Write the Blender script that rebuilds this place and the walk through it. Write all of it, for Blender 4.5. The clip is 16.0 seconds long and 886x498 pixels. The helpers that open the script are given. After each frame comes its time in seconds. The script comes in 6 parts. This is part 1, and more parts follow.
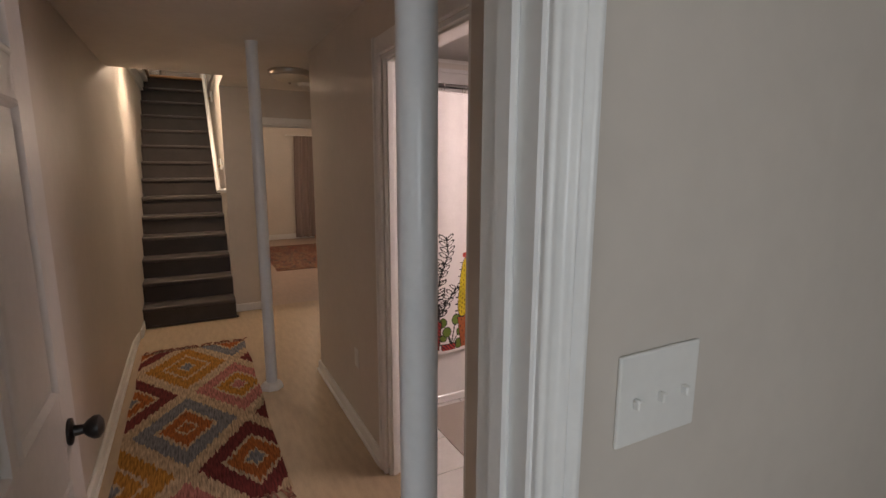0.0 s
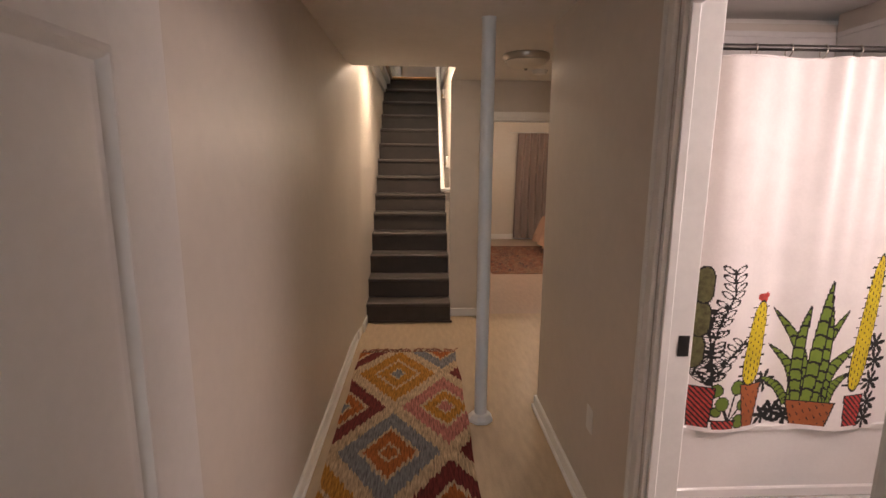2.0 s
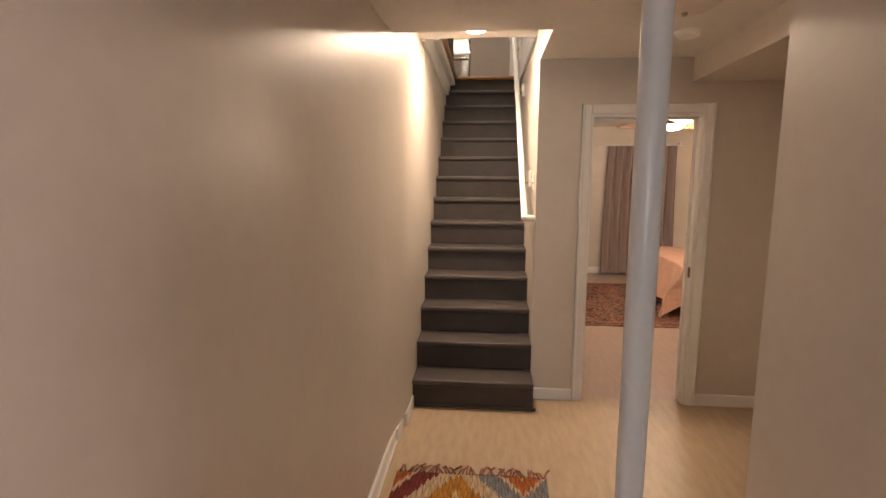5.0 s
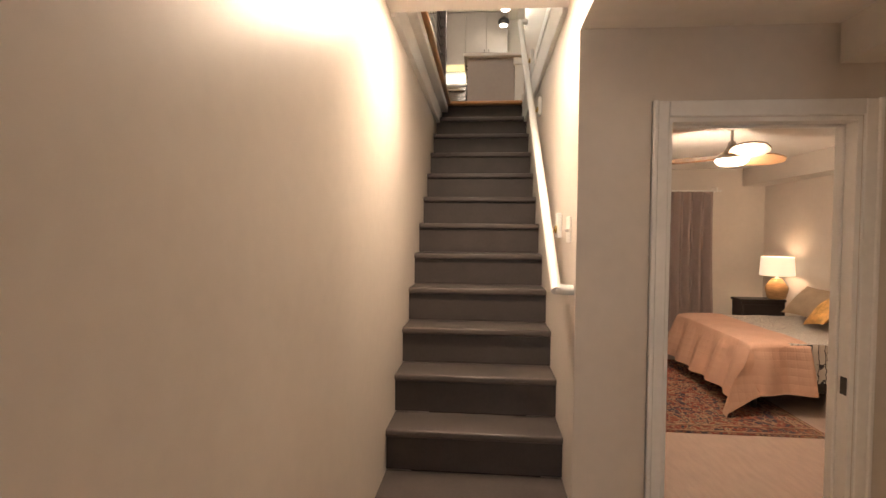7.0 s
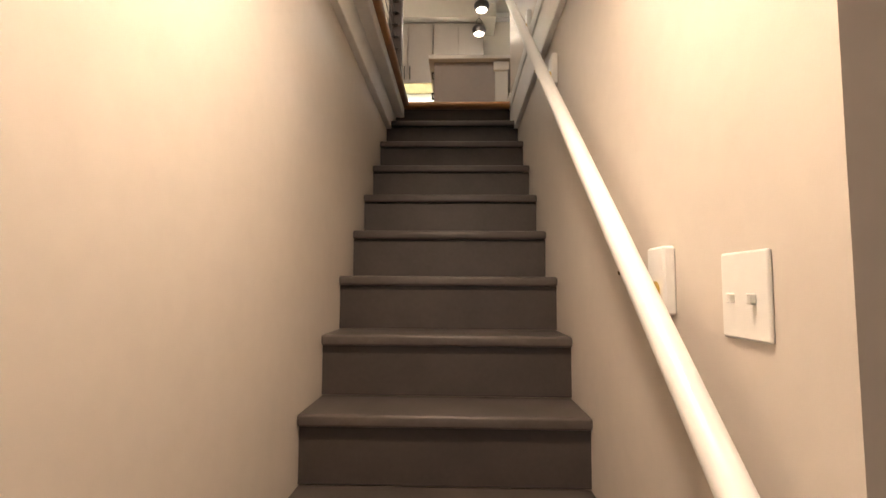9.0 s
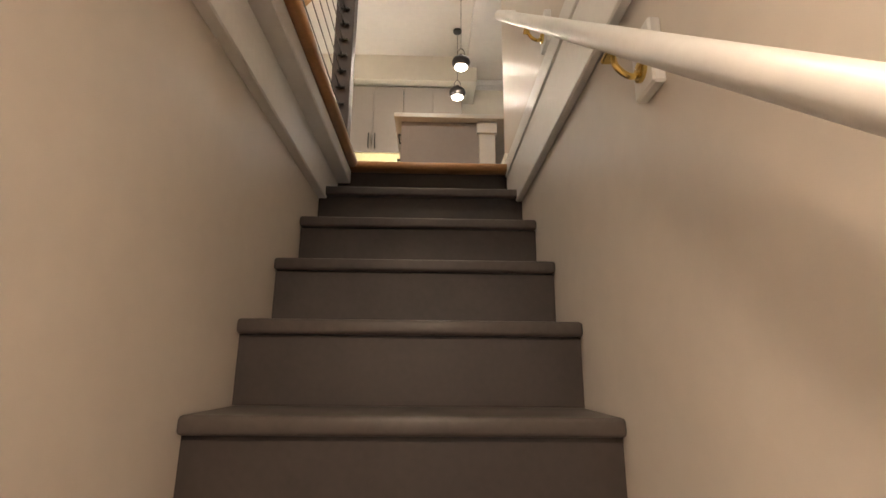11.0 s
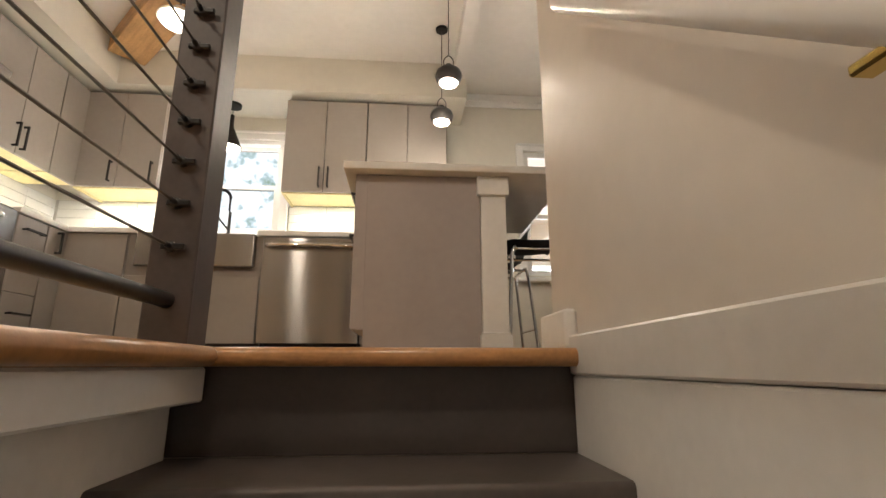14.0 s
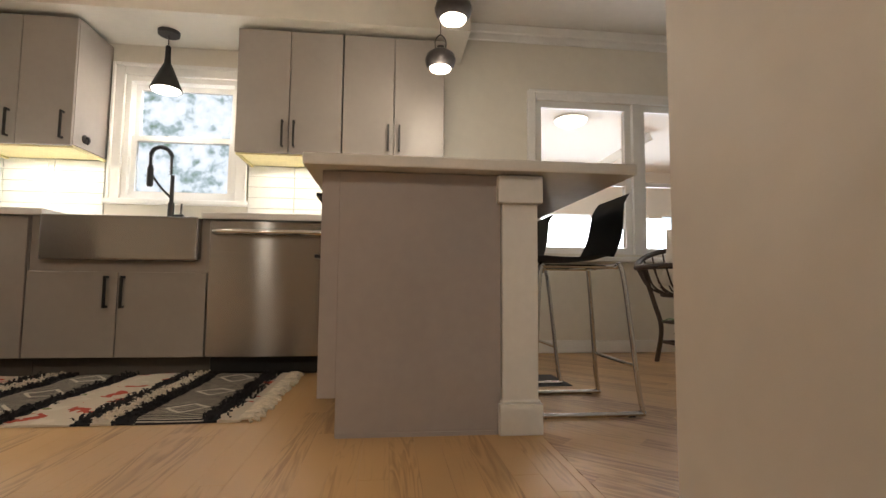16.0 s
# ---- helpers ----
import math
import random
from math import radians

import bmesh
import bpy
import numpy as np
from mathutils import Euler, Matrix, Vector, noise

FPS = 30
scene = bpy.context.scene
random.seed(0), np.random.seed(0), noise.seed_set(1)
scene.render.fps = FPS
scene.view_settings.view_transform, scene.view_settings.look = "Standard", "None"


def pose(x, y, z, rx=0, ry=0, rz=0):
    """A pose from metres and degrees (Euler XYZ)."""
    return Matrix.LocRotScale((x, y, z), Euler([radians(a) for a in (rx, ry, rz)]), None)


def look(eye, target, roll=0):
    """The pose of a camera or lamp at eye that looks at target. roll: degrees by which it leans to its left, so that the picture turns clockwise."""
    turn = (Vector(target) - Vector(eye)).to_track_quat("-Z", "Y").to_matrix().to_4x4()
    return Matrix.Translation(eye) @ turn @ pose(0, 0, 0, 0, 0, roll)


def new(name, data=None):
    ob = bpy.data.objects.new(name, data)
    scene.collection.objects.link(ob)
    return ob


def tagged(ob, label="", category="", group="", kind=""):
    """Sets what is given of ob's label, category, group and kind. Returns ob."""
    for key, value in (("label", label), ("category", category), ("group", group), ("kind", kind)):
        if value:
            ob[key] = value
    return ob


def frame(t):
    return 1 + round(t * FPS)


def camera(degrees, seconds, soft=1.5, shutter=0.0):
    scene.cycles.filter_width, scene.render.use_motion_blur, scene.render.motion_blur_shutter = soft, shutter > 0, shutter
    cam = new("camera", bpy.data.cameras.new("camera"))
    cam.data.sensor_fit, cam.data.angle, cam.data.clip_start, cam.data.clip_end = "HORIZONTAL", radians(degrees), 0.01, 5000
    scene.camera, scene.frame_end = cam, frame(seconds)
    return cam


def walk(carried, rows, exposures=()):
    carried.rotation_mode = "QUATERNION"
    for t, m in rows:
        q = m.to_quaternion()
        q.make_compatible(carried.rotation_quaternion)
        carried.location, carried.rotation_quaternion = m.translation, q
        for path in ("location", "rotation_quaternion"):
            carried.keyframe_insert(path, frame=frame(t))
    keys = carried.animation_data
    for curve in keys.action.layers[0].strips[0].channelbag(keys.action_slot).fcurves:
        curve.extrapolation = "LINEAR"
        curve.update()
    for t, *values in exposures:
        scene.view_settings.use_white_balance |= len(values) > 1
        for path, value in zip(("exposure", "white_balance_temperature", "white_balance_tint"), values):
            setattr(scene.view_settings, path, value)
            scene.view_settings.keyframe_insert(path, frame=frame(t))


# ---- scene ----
cam = camera(84.7, 16.0)
PATH = [
    (0, (0.485, -5.325, 1.587), (1.393, -3.577, 1.24), 0.2),
    (0.5, (0.523, -5.199, 1.579), (1.198, -3.349, 1.23), 0.2),
    (1, (0.527, -4.999, 1.56), (0.976, -3.08, 1.216), 0.3),
    (1.5, (0.52, -4.796, 1.581), (0.772, -2.844, 1.223), 0.4),
    (2, (0.537, -4.648, 1.586), (0.627, -2.682, 1.228), 0.4),
    (2.5, (0.545, -4.549, 1.583), (0.477, -2.582, 1.224), 0.3),
    (3, (0.546, -4.372, 1.567), (0.373, -2.412, 1.211), 0.2),
    (3.5, (0.53, -4.115, 1.578), (0.336, -2.157, 1.219), 0.1),
    (6, (0.481, -2.499, 1.534), (0.317, -0.513, 1.359), 0.3),
    (6.5, (0.482, -2.151, 1.539), (0.301, -0.163, 1.415), 0.4),
    (7, (0.455, -1.813, 1.527), (0.285, 0.178, 1.464), 0.5),
    (7.5, (0.474, -1.466, 1.54), (0.312, 0.528, 1.534), 0.5),
    (8, (0.44, -1.067, 1.545), (0.312, 0.929, 1.593), 0.4),
    (10.5, (0.460, 0.625, 1.738), (0.484, 2.588, 2.124), 0.5),
    (11, (0.456, 0.835, 1.884), (0.505, 2.776, 2.367), 0.5),
    (11.5, (0.488, 1.054, 2.028), (0.557, 2.976, 2.577), 0.6),
    (12, (0.488, 1.255, 2.174), (0.573, 3.16, 2.776), 0.4),
    (12.5, (0.489, 1.423, 2.325), (0.585, 3.321, 2.948), 0.3),
    (13, (0.505, 1.583, 2.503), (0.614, 3.489, 3.098), 0.2),
    (13.5, (0.475, 1.763, 2.634), (0.61, 3.682, 3.182), 0.1),
    (14, (0.459, 1.936, 2.764), (0.61, 3.874, 3.234), 0.0),
    (14.5, (0.456, 2.062, 2.902), (0.63, 4.015, 3.294), 0.5),
    (15, (0.435, 2.184, 3.042), (0.617, 4.155, 3.331), 0.1),
    (15.5, (0.427, 2.33, 3.127), (0.626, 4.307, 3.355), 0.5),
    (16, (0.437, 2.491, 3.241), (0.657, 4.473, 3.393), 0.5),
]
EXPOSURE = [(0, -0.35), (0.7, 0.08), (1.5, 0.2), (2.5, 0.06), (3, 0.1), (3.5, 0.28), (6, 0.70), (8, 0.28), (10.5, 0.17), (11.5, 0.65), (12.5, 0.7), (13.5, 0.55), (14.5, 0.3), (15.4, 0.2), (16, 0.0)]
walk(cam, [(t, look(eye, target, roll)) for t, eye, target, roll in PATH], EXPOSURE)

# ---- world and lights ----
world = bpy.data.worlds.new("world")
scene.world = world
world.use_nodes = True
sky = world.node_tree.nodes.new("ShaderNodeTexSky")
sky.sky_type, sky.sun_disc = "NISHITA", False
sky.sun_elevation, sky.sun_rotation = radians(48), radians(200)
world.node_tree.links.new(sky.outputs[0], world.node_tree.nodes["Background"].inputs[0])
world.node_tree.nodes["Background"].inputs[1].default_value = 0.1

WARM = (1.0, 0.755, 0.555)
SOFT = (1.0, 0.865, 0.70)
DAY = (0.86, 0.93, 1.0)
SHADE = (0.85, 0.92, 1.0)


def lamp(name, kind, place, watts, colour, size=0.06, target=None, size_y=None, spot=None):
    data = bpy.data.lights.new(name, kind)
    data.energy, data.color = watts, colour
    if kind == "AREA":
        data.shape, data.size, data.size_y = ("RECTANGLE" if size_y else "DISK"), size, size_y or size
    else:
        data.shadow_soft_size = size
    if spot:
        data.spot_size, data.spot_blend = radians(spot), 0.6
    ob = new(name, data)
    ob.matrix_world = look(place, target) if target else Matrix.Translation(place)
    return ob


sun = lamp("sun", "SUN", (0, 0, 30), 3.0, (1.0, 0.95, 0.88), target=(3, 9, 19))
sun.data.angle = radians(0.5)
lamp("stair_downlight_lamp", "AREA", (0.40, 0.30, 2.562), 19.5, WARM, 0.13, target=(0.40, 0.30, 0))
# added fill under the flush light, which itself is off
lamp("hall_fill_lamp", "AREA", (1.30, -0.96, 2.235), 4, WARM, 0.24, target=(1.30, -0.96, 0))
lamp("fan_light_lamp", "POINT", (2.48, 2.41, 1.95), 46, WARM, 0.10)
lamp("bedside_lamp_bulb", "POINT", (4.06, 4.51, 1.15), 3.2, WARM, 0.05)
lamp("bath_light_lamp", "AREA", (2.84, -3.62, 1.95), 42, (1.0, 0.80, 0.77), 1.0, target=(1.5, -3.1, 1.0), size_y=0.45)
lamp("entry_window_lamp", "AREA", (0.20, -7.56, 1.45), 23, SHADE, 0.85, target=(0.6, -3.9, 1.2), size_y=0.95)
lamp("entry_side_window_lamp", "AREA", (-1.62, -6.5, 1.5), 6, SHADE, 1.1, target=(0.8, -4.8, 1.3), size_y=1.2)
lamp("island_pendant_lamp", "POINT", (0.68, 4.38, 4.30), 8, SOFT, 0.05)
lamp("island_pendant_lamp", "POINT", (0.67, 4.82, 4.30), 8, SOFT, 0.05)
lamp("sink_pendant_lamp", "POINT", (-0.91, 5.50, 4.34), 5, SOFT, 0.05)
lamp("beam_pendant_lamp", "POINT", (-0.90, 4.51, 4.72), 9, SOFT, 0.09)
lamp("kitchen_window_lamp", "AREA", (-0.88, 6.12, 4.95), 36, DAY, 0.6, target=(-0.88, 4.7, 3.5), size_y=0.4)
lamp("dining_window_lamp", "AREA", (2.79, 5.80, 4.0), 7, DAY, 0.52, target=(2.79, 2.0, 4.0), size_y=0.95)
lamp("under_cabinet_strip", "AREA", (0.15, 5.50, 3.985), 4.6, (1.0, 0.93, 0.80), 1.1, target=(0.15, 5.56, 3.0), size_y=0.04)
lamp("under_cabinet_strip", "AREA", (-1.60, 5.50, 3.985), 3, (1.0, 0.93, 0.80), 0.5, target=(-1.60, 5.56, 3.0), size_y=0.04)
lamp("under_cabinet_strip", "AREA", (-2.00, 4.85, 3.985), 5, (1.0, 0.93, 0.80), 0.04, target=(-2.06, 4.85, 3.0), size_y=0.9)
# added lamp without a known fixture, placed to streak the dishwasher door
lamp("room_fill_lamp", "AREA", (-1.15, 1.5, 5.03), 17, SOFT, 0.2, target=(-1.15, 1.5, 0))
# added fill for the stairwell, no fixture known here
lamp("landing_fill_lamp", "AREA", (0.35, 1.5, 5.03), 13, SOFT, 0.5, target=(0.35, 1.5, 0))


# ---- materials ----
def mat(name, colour, rough=0.5, metal=0.0, var=0.06, scale=6.0, bump=0.0, bump_scale=120.0, coat=0.0, stretch=(1, 1, 1), per_object=0.0, spec=0.5):
    """A surface with two scales of colour variation and fine relief."""
    m = bpy.data.materials.new(name)
    m.use_nodes = True
    n, l = m.node_tree.nodes, m.node_tree.links
    b = n["Principled BSDF"]
    b.inputs["Roughness"].default_value, b.inputs["Metallic"].default_value = rough, metal
    b.inputs["Coat Weight"].default_value = coat
    b.inputs["Specular IOR Level"].default_value = spec
    at, mp = n.new("ShaderNodeTexCoord"), n.new("ShaderNodeMapping")
    mp.inputs["Scale"].default_value = stretch
    l.new(at.outputs["Object"], mp.inputs[0])
    big, fine = n.new("ShaderNodeTexNoise"), n.new("ShaderNodeTexNoise")
    big.inputs["Scale"].default_value, fine.inputs["Scale"].default_value = scale, scale * 9
    big.inputs["Detail"].default_value = 4
    l.new(mp.outputs[0], big.inputs[0]), l.new(mp.outputs[0], fine.inputs[0])
    add = n.new("ShaderNodeMath")
    add.operation = "MULTIPLY_ADD"
    l.new(fine.outputs[0], add.inputs[0])
    add.inputs[1].default_value = 0.5
    l.new(big.outputs[0], add.inputs[2])
    last = add.outputs[0]
    if per_object:
        info, more = n.new("ShaderNodeObjectInfo"), n.new("ShaderNodeMath")
        more.operation, more.inputs[1].default_value = "MULTIPLY_ADD", per_object
        l.new(info.outputs["Random"], more.inputs[0]), l.new(last, more.inputs[2])
        last = more.outputs[0]
    ramp = n.new("ShaderNodeValToRGB")
    lo, hi = (tuple(max(0.0, c * k) for c in colour) + (1,) for k in (1 - 2 * var, 1 + 2 * var))
    ramp.color_ramp.elements[0].color, ramp.color_ramp.elements[1].color = lo, hi
    ramp.color_ramp.elements[0].position, ramp.color_ramp.elements[1].position = 0.35, 1.15 + per_object
    l.new(last, ramp.inputs[0]), l.new(ramp.outputs[0], b.inputs["Base Color"])
    if bump:
        rel, bp = n.new("ShaderNodeTexNoise"), n.new("ShaderNodeBump")
        rel.inputs["Scale"].default_value, bp.inputs["Strength"].default_value = bump_scale, bump
        bp.inputs["Distance"].default_value = 0.004
        l.new(mp.outputs[0], rel.inputs[0]), l.new(rel.outputs[0], bp.inputs["Height"]), l.new(bp.outputs[0], b.inputs["Normal"])
    return m


def glow(name, colour, strength):
    m = bpy.data.materials.new(name)
    m.use_nodes = True
    b = m.node_tree.nodes["Principled BSDF"]
    b.inputs["Base Color"].default_value = (*colour, 1)
    b.inputs["Emission Color"].default_value, b.inputs["Emission Strength"].default_value = (*colour, 1), strength
    return m


M = {
    "wall": mat("wall_paint", (0.635, 0.58, 0.52), 0.41, var=0.03, scale=2, bump=0.035, bump_scale=260),
    "wall_up": mat("kitchen_paint", (0.72, 0.685, 0.61), 0.48, var=0.03, scale=2, bump=0.08, bump_scale=260),
    "ceiling": mat("ceiling_paint", (0.76, 0.73, 0.69), 0.75, var=0.03, scale=2, bump=0.1, bump_scale=200),
    "white": mat("white_trim", (0.82, 0.815, 0.80), 0.30, var=0.03, scale=5, bump=0.03, bump_scale=60),
    "door": mat("door_paint", (0.74, 0.71, 0.68), 0.38, var=0.03, scale=5, bump=0.03, bump_scale=60),
    "pole": mat("pole_paint", (0.82, 0.84, 0.86), 0.28, var=0.03, scale=5, bump=0.04, bump_scale=40),
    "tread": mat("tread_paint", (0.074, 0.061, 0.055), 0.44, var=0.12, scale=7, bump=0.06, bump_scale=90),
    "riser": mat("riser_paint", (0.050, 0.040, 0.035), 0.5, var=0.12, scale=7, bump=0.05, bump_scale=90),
    "vinyl": mat("vinyl_floor", (0.43, 0.325, 0.215), 0.42, var=0.08, scale=9, bump=0.05, bump_scale=80, stretch=(3, 0.7, 1)),
    # the hall's vinyl again, the bedroom's pinkish light put into its colour
    "vinyl_pink_lit": mat("vinyl_in_bedroom_light", (0.40, 0.305, 0.25), 0.38, var=0.07, scale=9, bump=0.05, bump_scale=80, stretch=(3, 0.7, 1)),
    "oak": None,
    "oak_edge": mat("oak_nosing", (0.37, 0.185, 0.072), 0.30, var=0.16, scale=5, bump=0.04, stretch=(2, 2, 2), coat=0.2),
    "beam": mat("beam_wood", (0.42, 0.24, 0.10), 0.6, var=0.22, scale=4, bump=0.2, bump_scale=40, stretch=(1, 8, 8)),
    "gap": mat("floor_gap", (0.34, 0.18, 0.08), 0.8),
    "grout": mat("grout", (0.52, 0.51, 0.49), 0.9),
    "tile": mat("glazed_tile", (0.80, 0.80, 0.78), 0.12, var=0.02, scale=8, per_object=0.2),
    "bathtile": mat("floor_tile", (0.74, 0.72, 0.70), 0.3, var=0.04, scale=6, per_object=0.3),
    "cabinet": mat("cabinet_laminate", (0.345, 0.312, 0.284), 0.40, var=0.03, scale=3, bump=0.02, bump_scale=200),
    "island": mat("island_panel", (0.385, 0.347, 0.338), 0.5, var=0.04, scale=3, bump=0.04, bump_scale=120),
    "counter": mat("quartz", (0.80, 0.78, 0.75), 0.2, var=0.03, scale=12),
    "steel": mat("brushed_steel", (0.36, 0.345, 0.335), 0.22, 1.0, var=0.03, scale=3, stretch=(1, 1, 30)),
    "chrome": mat("chrome", (0.72, 0.72, 0.72), 0.08, 1.0, var=0.02),
    "black": mat("black_metal", (0.018, 0.017, 0.017), 0.38, 0.3, var=0.2, scale=10),
    "bronze": mat("dark_bronze", (0.045, 0.04, 0.038), 0.35, 0.6, var=0.2, scale=10),
    "post": mat("rail_post_paint", (0.062, 0.049, 0.047), 0.46, var=0.14, scale=8, bump=0.12, bump_scale=30),
    "cable": mat("steel_cable", (0.12, 0.11, 0.10), 0.4, 0.8, var=0.1),
    "brass": mat("brass", (0.75, 0.55, 0.18), 0.25, 1.0, var=0.06),
    "nickel": mat("nickel", (0.45, 0.41, 0.37), 0.28, 1.0, var=0.05),
    "plastic": mat("white_plastic", (0.80, 0.79, 0.76), 0.3, var=0.02),
    "tub": mat("tub_enamel", (0.82, 0.80, 0.79), 0.14, var=0.02),
    "surround": mat("tub_surround", (0.76, 0.74, 0.73), 0.2, var=0.03, scale=3),
    "linen": mat("curtain_cloth", (0.82, 0.78, 0.77), 0.85, var=0.03, scale=8, bump=0.15, bump_scale=300),
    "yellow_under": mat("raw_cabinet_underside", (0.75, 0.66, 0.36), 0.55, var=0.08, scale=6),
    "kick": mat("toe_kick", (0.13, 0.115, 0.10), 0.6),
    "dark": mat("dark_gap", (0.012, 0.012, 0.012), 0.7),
}


def oak_strip():
    """Golden oak with long grain, cathedral figure and small knots, differing from strip to strip."""
    m = bpy.data.materials.new("oak_floor")
    m.use_nodes = True
    n, l = m.node_tree.nodes, m.node_tree.links
    b = n["Principled BSDF"]
    b.inputs["Roughness"].default_value, b.inputs["Coat Weight"].default_value, b.inputs["Coat Roughness"].default_value = 0.38, 0.14, 0.16
    at, info, geo = n.new("ShaderNodeTexCoord"), n.new("ShaderNodeObjectInfo"), n.new("ShaderNodeNewGeometry")
    both = n.new("ShaderNodeMath")
    both.operation = "ADD"
    l.new(info.outputs["Random"], both.inputs[0]), l.new(geo.outputs["Random Per Island"], both.inputs[1])
    off = n.new("ShaderNodeVectorMath")
    off.operation = "SCALE"
    off.inputs[0].default_value = (31.0, 57.0, 0.0)
    l.new(both.outputs[0], off.inputs["Scale"])
    add = n.new("ShaderNodeVectorMath")
    l.new(at.outputs["Object"], add.inputs[0]), l.new(off.outputs[0], add.inputs[1])
    def field(scale, size, detail, twist=0.0):
        mp, t = n.new("ShaderNodeMapping"), n.new("ShaderNodeTexNoise")
        mp.inputs["Scale"].default_value = scale
        t.inputs["Scale"].default_value, t.inputs["Detail"].default_value, t.inputs["Distortion"].default_value = size, detail, twist
        l.new(add.outputs[0], mp.inputs[0]), l.new(mp.outputs[0], t.inputs[0])
        return t.outputs[0]
    broad, fine = field((6, 0.55, 1), 2.0, 3, 1.1), field((48, 1.3, 1), 1.5, 3)
    rings = n.new("ShaderNodeMath")
    rings.operation = "PINGPONG"
    rings.inputs[1].default_value = 0.5
    mul = n.new("ShaderNodeMath")
    mul.operation = "MULTIPLY"
    mul.inputs[1].default_value = 9.0
    l.new(broad, mul.inputs[0]), l.new(mul.outputs[0], rings.inputs[0])
    mixed = n.new("ShaderNodeMath")
    mixed.operation, mixed.inputs[1].default_value = "MULTIPLY_ADD", 0.50
    calm = n.new("ShaderNodeMath")
    calm.operation, calm.inputs[1].default_value, calm.inputs[2].default_value = "MULTIPLY_ADD", 0.45, 0.30
    l.new(fine, calm.inputs[0])
    l.new(rings.outputs[0], mixed.inputs[0]), l.new(calm.outputs[0], mixed.inputs[2])
    tone = n.new("ShaderNodeMath")
    tone.operation, tone.inputs[1].default_value = "MULTIPLY_ADD", 0.34
    l.new(both.outputs[0], tone.inputs[0]), l.new(mixed.outputs[0], tone.inputs[2])
    r = n.new("ShaderNodeValToRGB")
    r.color_ramp.elements[0].position, r.color_ramp.elements[1].position = 0.58, 1.28
    r.color_ramp.elements[0].color, r.color_ramp.elements[1].color = (0.21, 0.092, 0.031, 1), (0.60, 0.37, 0.165, 1)
    l.new(tone.outputs[0], r.inputs[0]), l.new(r.outputs[0], b.inputs["Base Color"])
    bp = n.new("ShaderNodeBump")
    bp.inputs["Strength"].default_value, bp.inputs["Distance"].default_value = 0.06, 0.003
    l.new(fine, bp.inputs["Height"]), l.new(bp.outputs[0], b.inputs["Normal"])
    return m


M["oak"] = oak_strip()

# brushed steel spreads its highlights upright, across the horizontal brush marks
st = M["steel"].node_tree
tg = st.nodes.new("ShaderNodeTangent")
tg.direction_type, tg.axis = "RADIAL", "Z"
sb = st.nodes["Principled BSDF"]
sb.inputs["Anisotropic"].default_value, sb.inputs["Anisotropic Rotation"].default_value = 1.0, 0.25
st.links.new(tg.outputs[0], sb.inputs["Tangent"])


# ---- building helpers ----
def box(bm, x0, x1, y0, y1, z0, z1, bevel=0.0, seg=1):
    v = [bm.verts.new(p) for p in ((x0, y0, z0), (x1, y0, z0), (x1, y1, z0), (x0, y1, z0), (x0, y0, z1), (x1, y0, z1), (x1, y1, z1), (x0, y1, z1))]
    fs = [bm.faces.new([v[i] for i in q]) for q in ((0, 3, 2, 1), (4, 5, 6, 7), (0, 1, 5, 4), (1, 2, 6, 5), (2, 3, 7, 6), (3, 0, 4, 7))]
    if bevel:
        es = {e for f in fs for e in f.edges}
        bmesh.ops.bevel(bm, geom=list(es), offset=bevel, segments=seg, affect="EDGES", profile=0.5)
    return bm


def boxes(*rows, bevel=0.0):
    bm = bmesh.new()
    for r in rows:
        box(bm, *r, bevel=bevel)
    return bm


def lathe(profile, n=24, centre=(0, 0, 0), axis="z"):
    """A turned shape from rows of radius and height."""
    bm = bmesh.new()
    rings = []
    for r, h in profile:
        ring = []
        for k in range(n):
            a = 2 * math.pi * k / n
            p = (r * math.cos(a), r * math.sin(a), h)
            if axis == "x":
                p = (p[2], p[0], p[1])
            elif axis == "y":
                p = (p[1], p[2], p[0])
            ring.append(bm.verts.new(Vector(centre) + Vector(p)))
        rings.append(ring)
    for a, b in zip(rings, rings[1:]):
        for k in range(n):
            bm.faces.new((a[k], a[(k + 1) % n], b[(k + 1) % n], b[k]))
    bm.faces.new(list(reversed(rings[0])))
    bm.faces.new(rings[-1])
    bmesh.ops.recalc_face_normals(bm, faces=bm.faces)
    return bm


def tube(points, r, n=10, bm=None):
    """A round bar along points."""
    bm = bm or bmesh.new()
    pts = [Vector(p) for p in points]
    rings, up = [], Vector((0.123, 0.31, 0.94)).normalized()
    for i, p in enumerate(pts):
        d = (pts[min(i + 1, len(pts) - 1)] - pts[max(i - 1, 0)]).normalized()
        a = d.cross(up)
        if a.length < 0.1:
            a = d.cross(Vector((1, 0, 0)))
        a.normalize()
        b = d.cross(a)
        rings.append([bm.verts.new(p + r * (math.cos(2 * math.pi * k / n) * a + math.sin(2 * math.pi * k / n) * b)) for k in range(n)])
    for s, t in zip(rings, rings[1:]):
        for k in range(n):
            bm.faces.new((s[k], s[(k + 1) % n], t[(k + 1) % n], t[k]))
    bm.faces.new(rings[0]), bm.faces.new(rings[-1])
    bmesh.ops.recalc_face_normals(bm, faces=bm.faces)
    return bm


